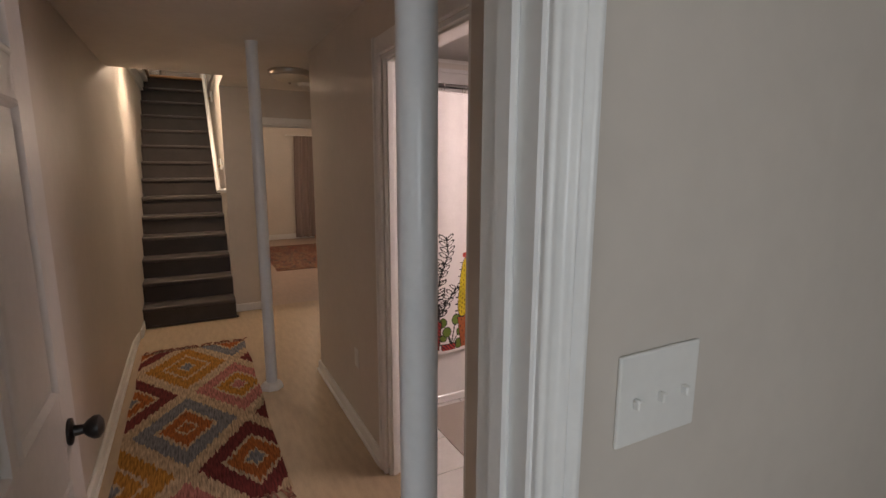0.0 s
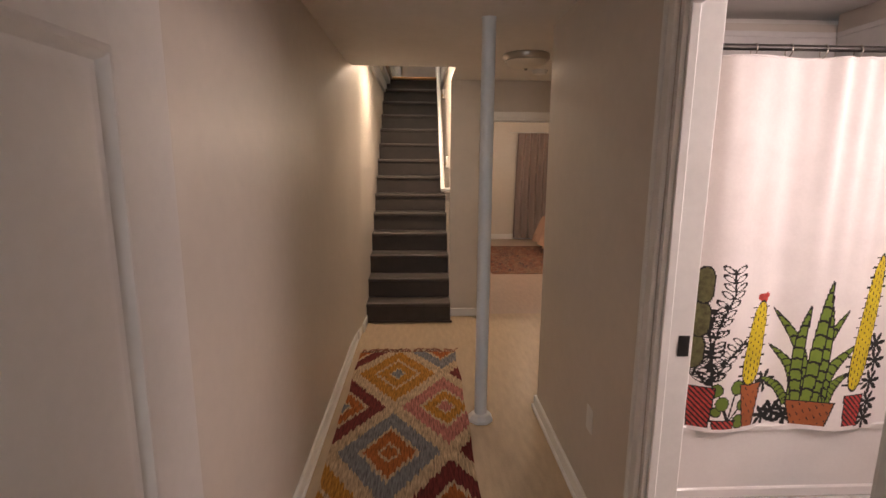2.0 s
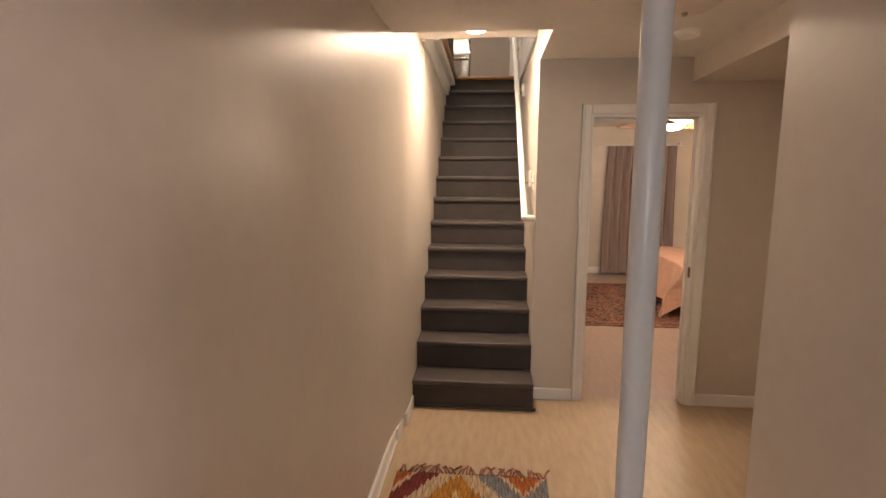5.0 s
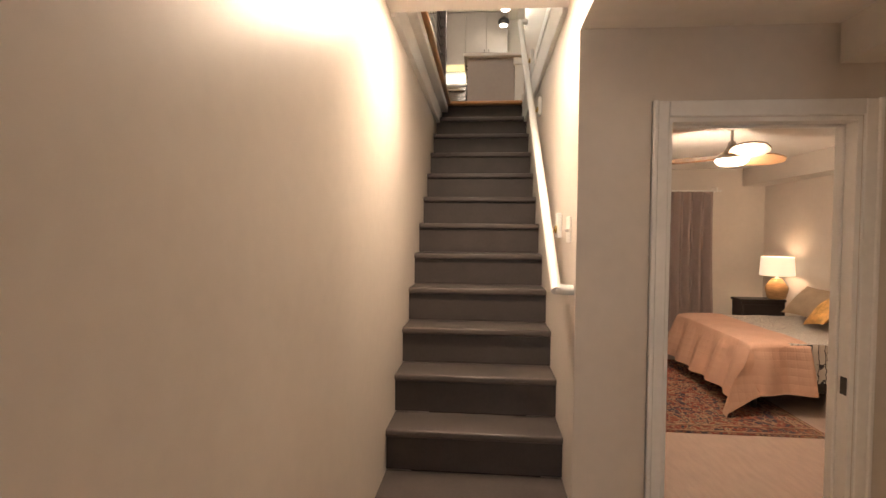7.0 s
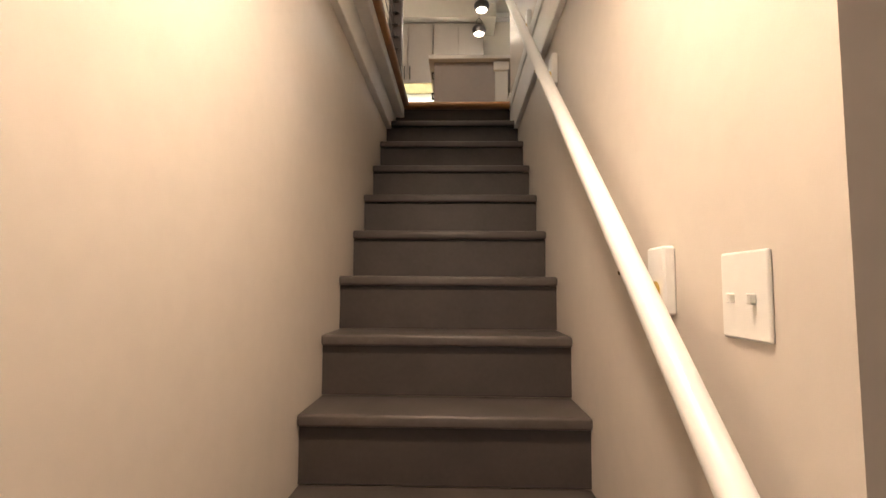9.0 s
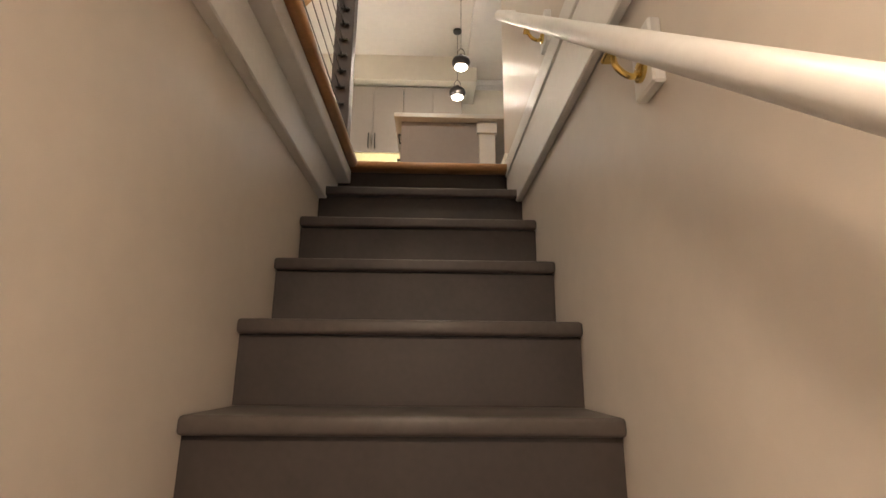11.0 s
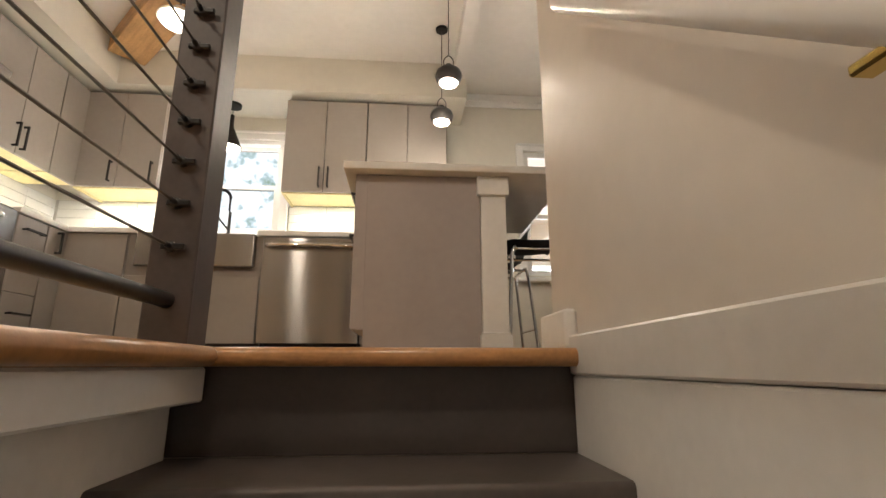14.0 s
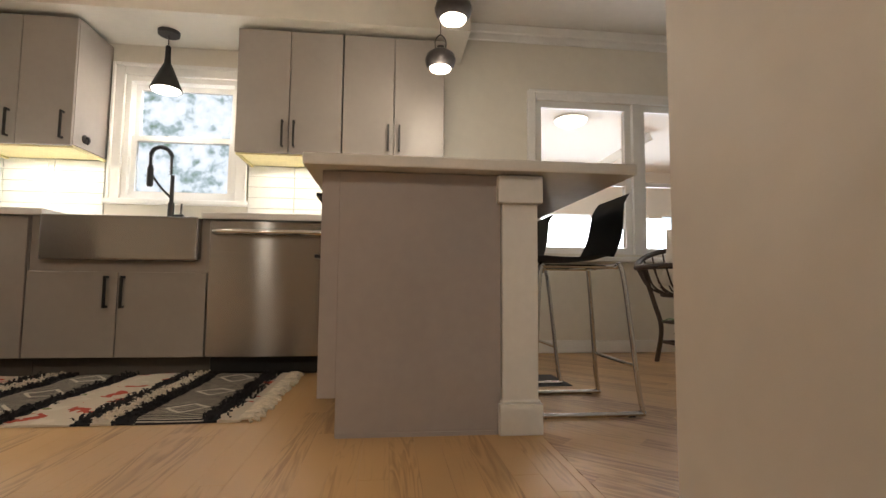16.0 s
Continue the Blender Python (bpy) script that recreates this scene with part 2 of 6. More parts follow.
def smooth_path(points, n=8):
    """Points along a Catmull-Rom curve."""
    p = [Vector(q) for q in points]
    p = [2 * p[0] - p[1]] + p + [2 * p[-1] - p[-2]]
    out = []
    for i in range(1, len(p) - 2):
        for k in range(n):
            t = k / n
            out.append(0.5 * (2 * p[i] + (p[i + 1] - p[i - 1]) * t + (2 * p[i - 1] - 5 * p[i] + 4 * p[i + 1] - p[i + 2]) * t * t + (3 * p[i] - p[i - 1] - 3 * p[i + 1] + p[i + 2]) * t ** 3))
    return out + [p[-2]]


def mesh_of(name, bm, material, smooth=False):
    me = bpy.data.meshes.new(name)
    bm.to_mesh(me)
    bm.free()
    for m in material if isinstance(material, (list, tuple)) else [material]:
        me.materials.append(m)
    if smooth:
        me.shade_smooth()
        me.set_sharp_from_angle(angle=radians(38))
    return me


def part(name, bm, material, parent=None, label="", smooth=False):
    ob = new(name, mesh_of(name, bm, material, smooth))
    if parent:
        ob.parent = parent
    if label:
        tagged(ob, label)
    return ob


def thing(name, label, category, group="", place=(0, 0, 0)):
    ob = new(name)
    ob.empty_display_size = 0.1
    ob.location = place
    return tagged(ob, label, category, group)


def solid(name, bm, material, label, category, group="", smooth=False):
    return tagged(part(name, bm, material, None, "", smooth), label, category, group)


def structure(name, bm, material, label, category, smooth=False):
    return tagged(part(name, bm, material, None, "", smooth), label, category, "", "structure")

# ---- large structure ----
F = 2.80          # upper floor
HC = 2.345        # hall ceiling
KC = 5.05         # kitchen ceiling
LX, RX = -0.002, 0.825   # stair walls
RISE, RUN, Y1 = 0.2, 0.226, -0.03

structure("floor_hall", boxes((-0.2, 1.41, -4.95, 0.25, -0.12, 0.0), (1.41, 3.2, -1.74, 0.25, -0.12, 0.0)), M["vinyl"], "mottled beige vinyl floor of the hall", "floor")
structure("floor_entry", boxes((-1.6, 3.4, -7.6, -4.95, -0.12, 0.0)), M["vinyl"], "beige vinyl floor of the entry room", "floor")
structure("floor_bedroom", boxes((0.95, 4.5, 0.25, 5.4, -0.12, 0.0)), M["vinyl_pink_lit"], "beige vinyl floor of the bedroom, coloured with its pinkish light", "floor")
floor_bath = structure("floor_bath", boxes((1.41, 3.2, -4.8, -1.74, -0.12, -0.012)), M["grout"], "tiled floor of the bathroom", "floor")

def left_wall():
    """Hall part, and the stair part that stands proud in a long soft swell beside the first step."""
    bm = boxes((-0.15, -0.10, -4.80, 3.0, 0, 2.50), (-0.15, -0.10, -0.10, 3.0, 2.50, 2.60), (-0.15, LX, -0.45, 0.5, 2.57, 2.8))
    line = [(-0.045, -4.80)]
    line += [(-0.045 + (LX + 0.045) * (0.5 - 0.5 * math.cos(math.pi * k / 24)), -0.75 + 0.6 * k / 24) for k in range(25)] + [(LX, 3.0)]
    cols = [[bm.verts.new((x, y, z)) for z in (0, 2.57)] for x, y in line]
    for a, b in zip(cols, cols[1:]):
        bm.faces.new((a[0], b[0], b[1], a[1]))
    return bm


structure("wall_left", left_wall(), M["wall"], "greige painted wall along hall and stairs", "wall", True)
structure("wall_stair_right", boxes((RX, 0.95, 0.19, 3.12, 0, KC), (RX, 0.95, -1.6, 0.19, HC + 0.1, KC)), M["wall"], "greige painted wall beside the stairs", "wall")
structure("wall_bedroom", boxes((0.95, 1.172, 0.19, 0.31, 0, 2.5), (1.892, 4.4, 0.19, 0.31, 0, 2.5), (1.172, 1.892, 0.19, 0.31, 1.993, 2.5)), M["wall"], "greige painted wall with the bedroom doorway", "wall")
structure("wall_bath_door", boxes((1.29, 1.41, -3.172, -1.74, 0, HC), (1.29, 1.41, -3.97, -3.172, 2.06, HC), (1.29, 1.41, -4.306, -3.97, 0, HC), (1.085, 1.41, -4.806, -4.306, 0, HC)), M["wall"], "greige painted hall wall with the bathroom doorway", "wall")
structure("wall_bath_back", boxes((1.41, 3.2, -1.86, -1.74, 0, HC)), M["wall"], "wall between bathroom and hall alcove", "wall")
structure("wall_bath_right", boxes((2.86, 2.98, -4.8, -1.86, 0, 2.5)), M["wall"], "painted bathroom wall", "wall")
structure("wall_alcove_right", boxes((3.2, 3.32, -1.86, 0.19, 0, HC)), M["wall"], "greige wall closing the hall alcove", "wall")
structure("wall_entry_door", boxes((-1.6, 0.165, -4.92, -4.806, 0, 2.5), (0.824, 3.4, -4.92, -4.806, 0, 2.5), (0.165, 0.824, -4.92, -4.806, 2.06, 2.5)), M["wall"], "grey painted wall with the entry doorway", "wall")
structure("wall_entry_left", boxes((-1.72, -1.6, -7.6, -7.1, 0, 2.5), (-1.72, -1.6, -5.9, -4.80, 0, 2.5), (-1.72, -1.6, -7.1, -5.9, 0, 0.9), (-1.72, -1.6, -7.1, -5.9, 2.1, 2.5)), M["wall"], "entry room side wall", "wall")
structure("wall_entry_right", boxes((3.4, 3.52, -7.6, -4.9, 0, 2.5)), M["wall"], "entry room side wall", "wall")
structure("wall_entry_back", boxes((-1.72, -0.25, -7.72, -7.6, 0, 2.5), (0.65, 3.52, -7.72, -7.6, 0, 2.5), (-0.25, 0.65, -7.72, -7.6, 0, 0.95), (-0.25, 0.65, -7.72, -7.6, 1.95, 2.5)), M["wall"], "entry room wall with a window opening", "wall")
structure("ceiling_entry", boxes((-1.72, 3.52, -7.72, -4.80, 2.5, 2.6)), M["ceiling"], "white entry ceiling", "ceiling")
structure("ceiling_hall", boxes((-0.15, 1.41, -4.80, -1.74, HC, HC + 0.1), (-0.15, 3.32, -1.74, -0.45, HC, HC + 0.1), (RX, 3.32, -0.45, 0.19, HC, HC + 0.1)), M["ceiling"], "white painted hall ceiling", "ceiling")
structure("ceiling_bath", boxes((1.41, 2.98, -4.9, -1.74, 2.40, 2.5)), M["ceiling"], "white bathroom ceiling", "ceiling")
structure("ceiling_stair_recess", boxes((LX, RX, -0.55, 0.50, 2.575, 2.75), (LX, RX, -0.55, -0.45, HC + 0.1, 2.575)), M["ceiling"], "white recessed ceiling over the lowest steps", "ceiling")
structure("hall_soffit", boxes((1.80, 3.2, -1.74, 0.188, 2.19, HC)), M["wall"], "boxed soffit along the hall ceiling", "soffit")

# bedroom shell
structure("wall_bedroom_back", boxes((0.95, 4.4, 5.22, 5.34, 0, 2.5)), M["wall"], "cream bedroom wall behind the curtain", "wall")
structure("wall_bedroom_right", boxes((4.28, 4.40, 0.31, 5.22, 0, 2.5)), M["wall"], "cream bedroom wall behind the bed", "wall")
structure("wall_bedroom_left", boxes((0.95, 1.05, 0.31, 5.22, 0, 2.5)), M["wall"], "bedroom wall beside the stairs", "wall")
structure("ceiling_bedroom", boxes((0.95, 4.40, 0.31, 5.34, 2.45, 2.55)), M["ceiling"], "white bedroom ceiling", "ceiling")
structure("bedroom_soffit", boxes((3.98, 4.28, 0.31, 5.22, 2.215, 2.45)), M["wall"], "boxed soffit above the bed head", "soffit")

# upper storey shell
floor_k = structure("floor_kitchen", boxes((-2.35, 0.070, -1.6, 2.955, F - 0.08, F - 0.012), (-2.35, 0.95, 2.955, 5.82, F - 0.2, F - 0.012), (0.95, 4.6, 1.0, 5.82, F - 0.2, F - 0.012)), M["gap"], "oak strip floor of the kitchen", "floor")
structure("wall_kitchen_window", boxes((-2.35, -1.24, 5.70, 5.82, F, KC), (-0.55, 1.43, 5.70, 5.82, F, KC), (3.1, 4.6, 5.70, 5.82, F, KC), (-1.24, -0.55, 5.70, 5.82, F, 3.77), (-1.24, -0.55, 5.70, 5.82, 4.56, KC), (1.43, 3.1, 5.70, 5.82, F, 3.47), (1.43, 3.1, 5.70, 5.82, 4.54, KC)), M["wall_up"], "cream kitchen wall with windows", "wall")
structure("wall_kitchen_left", boxes((-2.35, -2.23, -1.6, 5.70, F, KC)), M["wall_up"], "cream kitchen wall behind the range", "wall")
structure("wall_upper_back", boxes((-2.35, 0.95, -1.72, -1.6, F, KC)), M["wall_up"], "cream wall behind the stairwell", "wall")
structure("wall_dining_right", boxes((4.6, 4.72, 1.0, 5.82, F, KC)), M["wall_up"], "cream dining wall", "wall")
structure("wall_dining_back", boxes((0.95, 4.72, 0.88, 1.0, F, KC)), M["wall_up"], "cream dining wall", "wall")
structure("ceiling_kitchen", boxes((-2.35, 4.72, -1.72, 5.82, KC, KC + 0.1)), M["ceiling"], "white kitchen ceiling", "ceiling")
structure("soffit_window_side", boxes((-1.66, 0.90, 5.26, 5.70, 4.765, KC)), M["wall_up"], "dropped soffit above the wall cabinets", "soffit")
structure("soffit_range_side", boxes((-2.23, -1.66, 0.5, 5.70, 4.765, KC)), M["wall_up"], "dropped soffit above the range wall cabinets", "soffit")
structure("ceiling_beam_white", boxes((0.80, 0.90, 3.12, 5.26, 4.93, KC)), M["ceiling"], "slim white ceiling beam between kitchen and dining", "beam")
structure("crown_moulding", boxes((0.90, 4.6, 5.68, 5.70, 4.94, KC), (0.90, 4.6, 5.655, 5.68, 4.985, KC), bevel=0.006), M["white"], "white crown moulding", "trim")

# unseen, added so no sky light leaks in behind the top risers
structure("sky_block_under_landing", boxes((-0.15, 0.95, 3.0, 3.12, 0, 2.60)), M["wall"], "unseen wall added under the landing to keep sky light out", "wall")

# stairs
stairs = tagged(new("staircase"), "dark brown painted wooden staircase between white walls", "stairs", "", "structure")
for i in range(1, 15):
    y, z = Y1 + (i - 1) * RUN, i * RISE
    x0, x1 = LX, RX
    if i < 14:
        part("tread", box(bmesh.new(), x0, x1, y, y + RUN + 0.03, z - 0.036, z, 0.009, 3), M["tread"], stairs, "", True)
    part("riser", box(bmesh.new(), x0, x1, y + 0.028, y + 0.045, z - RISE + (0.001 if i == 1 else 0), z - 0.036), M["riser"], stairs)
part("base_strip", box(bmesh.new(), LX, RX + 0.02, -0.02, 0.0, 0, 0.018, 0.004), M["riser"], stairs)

# trim boards at the upper floor's edge
structure("fascia_left", boxes((LX - 0.05, 0.03, 0.5, 2.915, 2.555, 2.70), (LX - 0.05, 0.086, 0.5, 2.915, 2.70, F - 0.037), bevel=0.004), M["white"], "white fascia boards along the stairwell edge", "trim")
structure("fascia_right", boxes((0.800, RX, 0.5, 2.93, 2.555, 2.7465), (0.795, RX, 0.5, 2.93, 2.748, 2.826), bevel=0.004), M["white"], "white fascia boards along the stair wall", "trim")
structure("floor_nosing", box(bmesh.new(), 0.075, 0.12, -1.6, 2.885, F - 0.036, F, 0.0165, 4), M["oak_edge"], "rounded oak edge along the stairwell", "trim", True)
structure("landing_nosing", box(bmesh.new(), 0.075, RX - 0.002, 2.875, 2.95, F - 0.036, F, 0.0165, 4), M["oak_edge"], "rounded oak edge at the top step", "trim", True)
structure("baseboard_stair_wall", boxes((0.797, RX, 2.95, 3.12, F, F + 0.085), (0.797, 0.965, 3.12, 3.14, F, F + 0.085), bevel=0.006), M["white"], "white baseboard at the wall's end", "baseboard")


def base_line(name, rows):
    structure(name, boxes(*rows, bevel=0.005), M["white"], "white painted baseboard", "baseboard")


base_line("baseboard_hall_left", [(-0.045, -0.027, -4.8, -0.5, 0, 0.085), (-0.045, -0.017, -4.8, -0.5, 0, 0.02), (-0.045, -0.012, -0.5, -0.3, 0, 0.085), (-0.03, LX + 0.012, -0.3, -0.02, 0, 0.085)])
base_line("baseboard_hall_right", [(1.272, 1.29, -3.112, -1.722, 0, 0.085), (1.26, 1.29, -3.10, -1.71, 0, 0.02), (1.272, 3.2, -1.74, -1.722, 0, 0.085)])
base_line("baseboard_bedroom_wall", [(RX + 0.0, 1.108, 0.172, 0.19, 0, 0.085), (1.956, 3.2, 0.172, 0.19, 0, 0.085)])
base_line("baseboard_bedroom", [(1.05, 4.28, 5.20, 5.22, 0, 0.11)])
base_line("baseboard_dining", [(0.95, 4.6, 5.68, 5.70, F, F + 0.085)])


def casing_y(name, x0, x1, top, y0, y1, width, label, jamb, sill=0.0):
    """Casing round an opening in a wall across y; faces at y0 and y1."""
    d = tagged(new(name), label, "door frame", "", "structure")
    for y, s in ((y0, -1), (y1, 1)):
        for a, b in ((x0 - width, x0), (x1, x1 + width)):
            ya, yb = sorted((y, y + s * 0.018))
            part("casing", boxes((a, b, ya, yb, sill, top + width), bevel=0.004), M["white"], d)
            o = a if a < x0 else b - 0.02
            yc, yd = sorted((y, y + s * 0.026))
            part("casing_bead", boxes((o, o + 0.02, yc, yd, sill, top + width + 0.003), bevel=0.005), M["white"], d)
        ya, yb = sorted((y, y + s * 0.018))
        part("head_casing", boxes((x0, x1, ya, yb, top, top + width), bevel=0.004), M["white"], d)
    part("jamb", boxes((x0, x0 + 0.018, y0, y1, sill, top)), M["white"], d)
    part("jamb", boxes((x1 - 0.018, x1, y0, y1, sill, top)), M["white"], d)
    part("head_jamb", boxes((x0 + 0.018, x1 - 0.018, y0, y1, top - 0.018, top)), M["white"], d)
    mid = (y0 + y1) / 2
    part("door_stop", boxes((x0 + 0.018, x0 + 0.03, mid, mid + 0.03, sill, top - 0.018), (x1 - 0.03, x1 - 0.018, mid, mid + 0.03, sill, top - 0.018), (x0 + 0.03, x1 - 0.03, mid, mid + 0.03, top - 0.03, top - 0.018), bevel=0.003), M["white"], d)
    return d


frame_bed = casing_y("door_frame_bedroom", 1.172, 1.892, 1.993, 0.19, 0.31, 0.062, "white painted bedroom door frame with a black strike plate", 0)
part("strike_plate", boxes((1.873, 1.8755, 0.20, 0.235, 0.905, 0.975)), M["black"], frame_bed)


def moulded(z0, z1, x0, width, y, profile):
    """An upright moulding: rows of share of width and depth, drawn out from z0 to z1."""
    bm = bmesh.new()
    pts = smooth_path([(x0 + width * u, y - d, 0) for u, d in profile], 4)
    cols = [[bm.verts.new((p.x, p.y, z)) for z in (z0, z1)] for p in pts]
    for a, b in zip(cols, cols[1:]):
        bm.faces.new((a[0], b[0], b[1], a[1]))
    bm.faces.new([c[1] for c in cols])
    bmesh.ops.recalc_face_normals(bm, faces=bm.faces)
    return bm


CASING = [(0.0, 0.0), (0.0, 0.008), (0.10, 0.012), (0.24, 0.009), (0.40, 0.010), (0.50, 0.016), (0.58, 0.017), (0.66, 0.012), (0.78, 0.020), (0.88, 0.021), (0.94, 0.016), (1.0, 0.015), (1.0, 0.0)]
entry_frame = tagged(new("door_frame_entry"), "white moulded entry door frame", "door frame", "", "structure")
part("casing", moulded(0, 2.12, 0.812, 0.060, -4.92, CASING), M["white"], entry_frame, "", True)
part("casing", moulded(0, 2.12, 0.105, 0.066, -4.92, CASING), M["white"], entry_frame, "", True)
part("head_casing", boxes((0.171, 0.812, -4.938, -4.92, 2.05, 2.115), bevel=0.004), M["white"], entry_frame)
part("jamb", boxes((0.806, 0.824, -4.92, -4.806, 0, 2.06), bevel=0.003), M["white"], entry_frame)
part("jamb", boxes((0.165, 0.183, -4.92, -4.806, 0, 2.06), bevel=0.003), M["white"], entry_frame)
part("head_jamb", boxes((0.183, 0.806, -4.92, -4.806, 2.042, 2.06)), M["white"], entry_frame)
part("door_stop", boxes((0.795, 0.806, -4.885, -4.85, 0, 2.042), (0.183, 0.195, -4.885, -4.85, 0, 2.042), bevel=0.004), M["white"], entry_frame)
part("casing", boxes((0.824, 0.880, -4.806, -4.79, 0, 2.12), bevel=0.005), M["white"], entry_frame)

frame_bath = tagged(new("door_frame_bathroom"), "white painted bathroom door frame with a black strike plate", "door frame", "", "structure")
for x, s in ((1.29, -1), (1.41, 1)):
    a, b = sorted((x, x + s * 0.018))
    for ya, yb in ((-3.172, -3.112), (-4.05, -3.97)):
        part("casing", boxes((a, b, ya, yb, 0, 2.14), bevel=0.004), M["white"], frame_bath)
    c, d = sorted((x, x + s * 0.027))
    part("casing_bead", boxes((c, d, -3.132, -3.112, 0, 2.143), bevel=0.005), M["white"], frame_bath)
    part("head_casing", boxes((a, b, -3.97, -3.172, 2.06, 2.14), bevel=0.004), M["white"], frame_bath)
part("jamb", boxes((1.29, 1.41, -3.19, -3.172, 0, 2.06)), M["white"], frame_bath)
part("jamb", boxes((1.29, 1.41, -3.97, -3.952, 0, 2.06)), M["white"], frame_bath)
part("head_jamb", boxes((1.29, 1.41, -3.952, -3.19, 2.042, 2.06)), M["white"], frame_bath)
part("door_stop", boxes((1.305, 1.335, -3.202, -3.19, 0, 2.042), (1.305, 1.335, -3.94, -3.202, 2.03, 2.042), bevel=0.003), M["white"], frame_bath)
part("strike_plate", boxes((1.368, 1.404, -3.1925, -3.19, 0.965, 1.035)), M["black"], frame_bath)


# ---- patterned cloth materials ----
def nodes_of(name, rough=0.9):
    m = bpy.data.materials.new(name)
    m.use_nodes = True
    n, l = m.node_tree.nodes, m.node_tree.links
    b = n["Principled BSDF"]
    b.inputs["Roughness"].default_value = rough
    b.inputs["Specular IOR Level"].default_value = 0.2
    at = n.new("ShaderNodeTexCoord")
    return m, n, l, b, at


def op(n, l, kind, a, b=None, c=None):
    node = n.new("ShaderNodeMath")
    node.operation = kind
    for k, v in enumerate((a, b, c)):
        if v is None:
            continue
        if isinstance(v, (int, float)):
            node.inputs[k].default_value = v
        else:
            l.new(v, node.inputs[k])
    return node.outputs[0]


def steps(n, l, value, stops):
    r = n.new("ShaderNodeValToRGB")
    r.color_ramp.interpolation = "CONSTANT"
    while len(r.color_ramp.elements) < len(stops):
        r.color_ramp.elements.new(0.5)
    for e, (p, c) in zip(r.color_ramp.elements, stops):
        e.position, e.color = p, (*c, 1)
    l.new(value, r.inputs[0])
    return r.outputs[0]


def mix(n, l, fac, a, b, blend="MIX"):
    node = n.new("ShaderNodeMix")
    node.data_type, node.blend_type = "RGBA", blend
    for k, v in ((0, fac), (6, a), (7, b)):
        if isinstance(v, (int, float)):
            node.inputs[k].default_value = v
        elif isinstance(v, tuple):
            node.inputs[k].default_value = (*v, 1)
        else:
            l.new(v, node.inputs[k])
    return node.outputs[2]


def weave(n, l, b, at, scale, strength=0.5):
    t, bp = n.new("ShaderNodeTexNoise"), n.new("ShaderNodeBump")
    t.inputs["Scale"].default_value, bp.inputs["Strength"].default_value, bp.inputs["Distance"].default_value = scale, strength, 0.004
    l.new(at.outputs["Object"], t.inputs[0]), l.new(t.outputs[0], bp.inputs["Height"]), l.new(bp.outputs[0], b.inputs["Normal"])


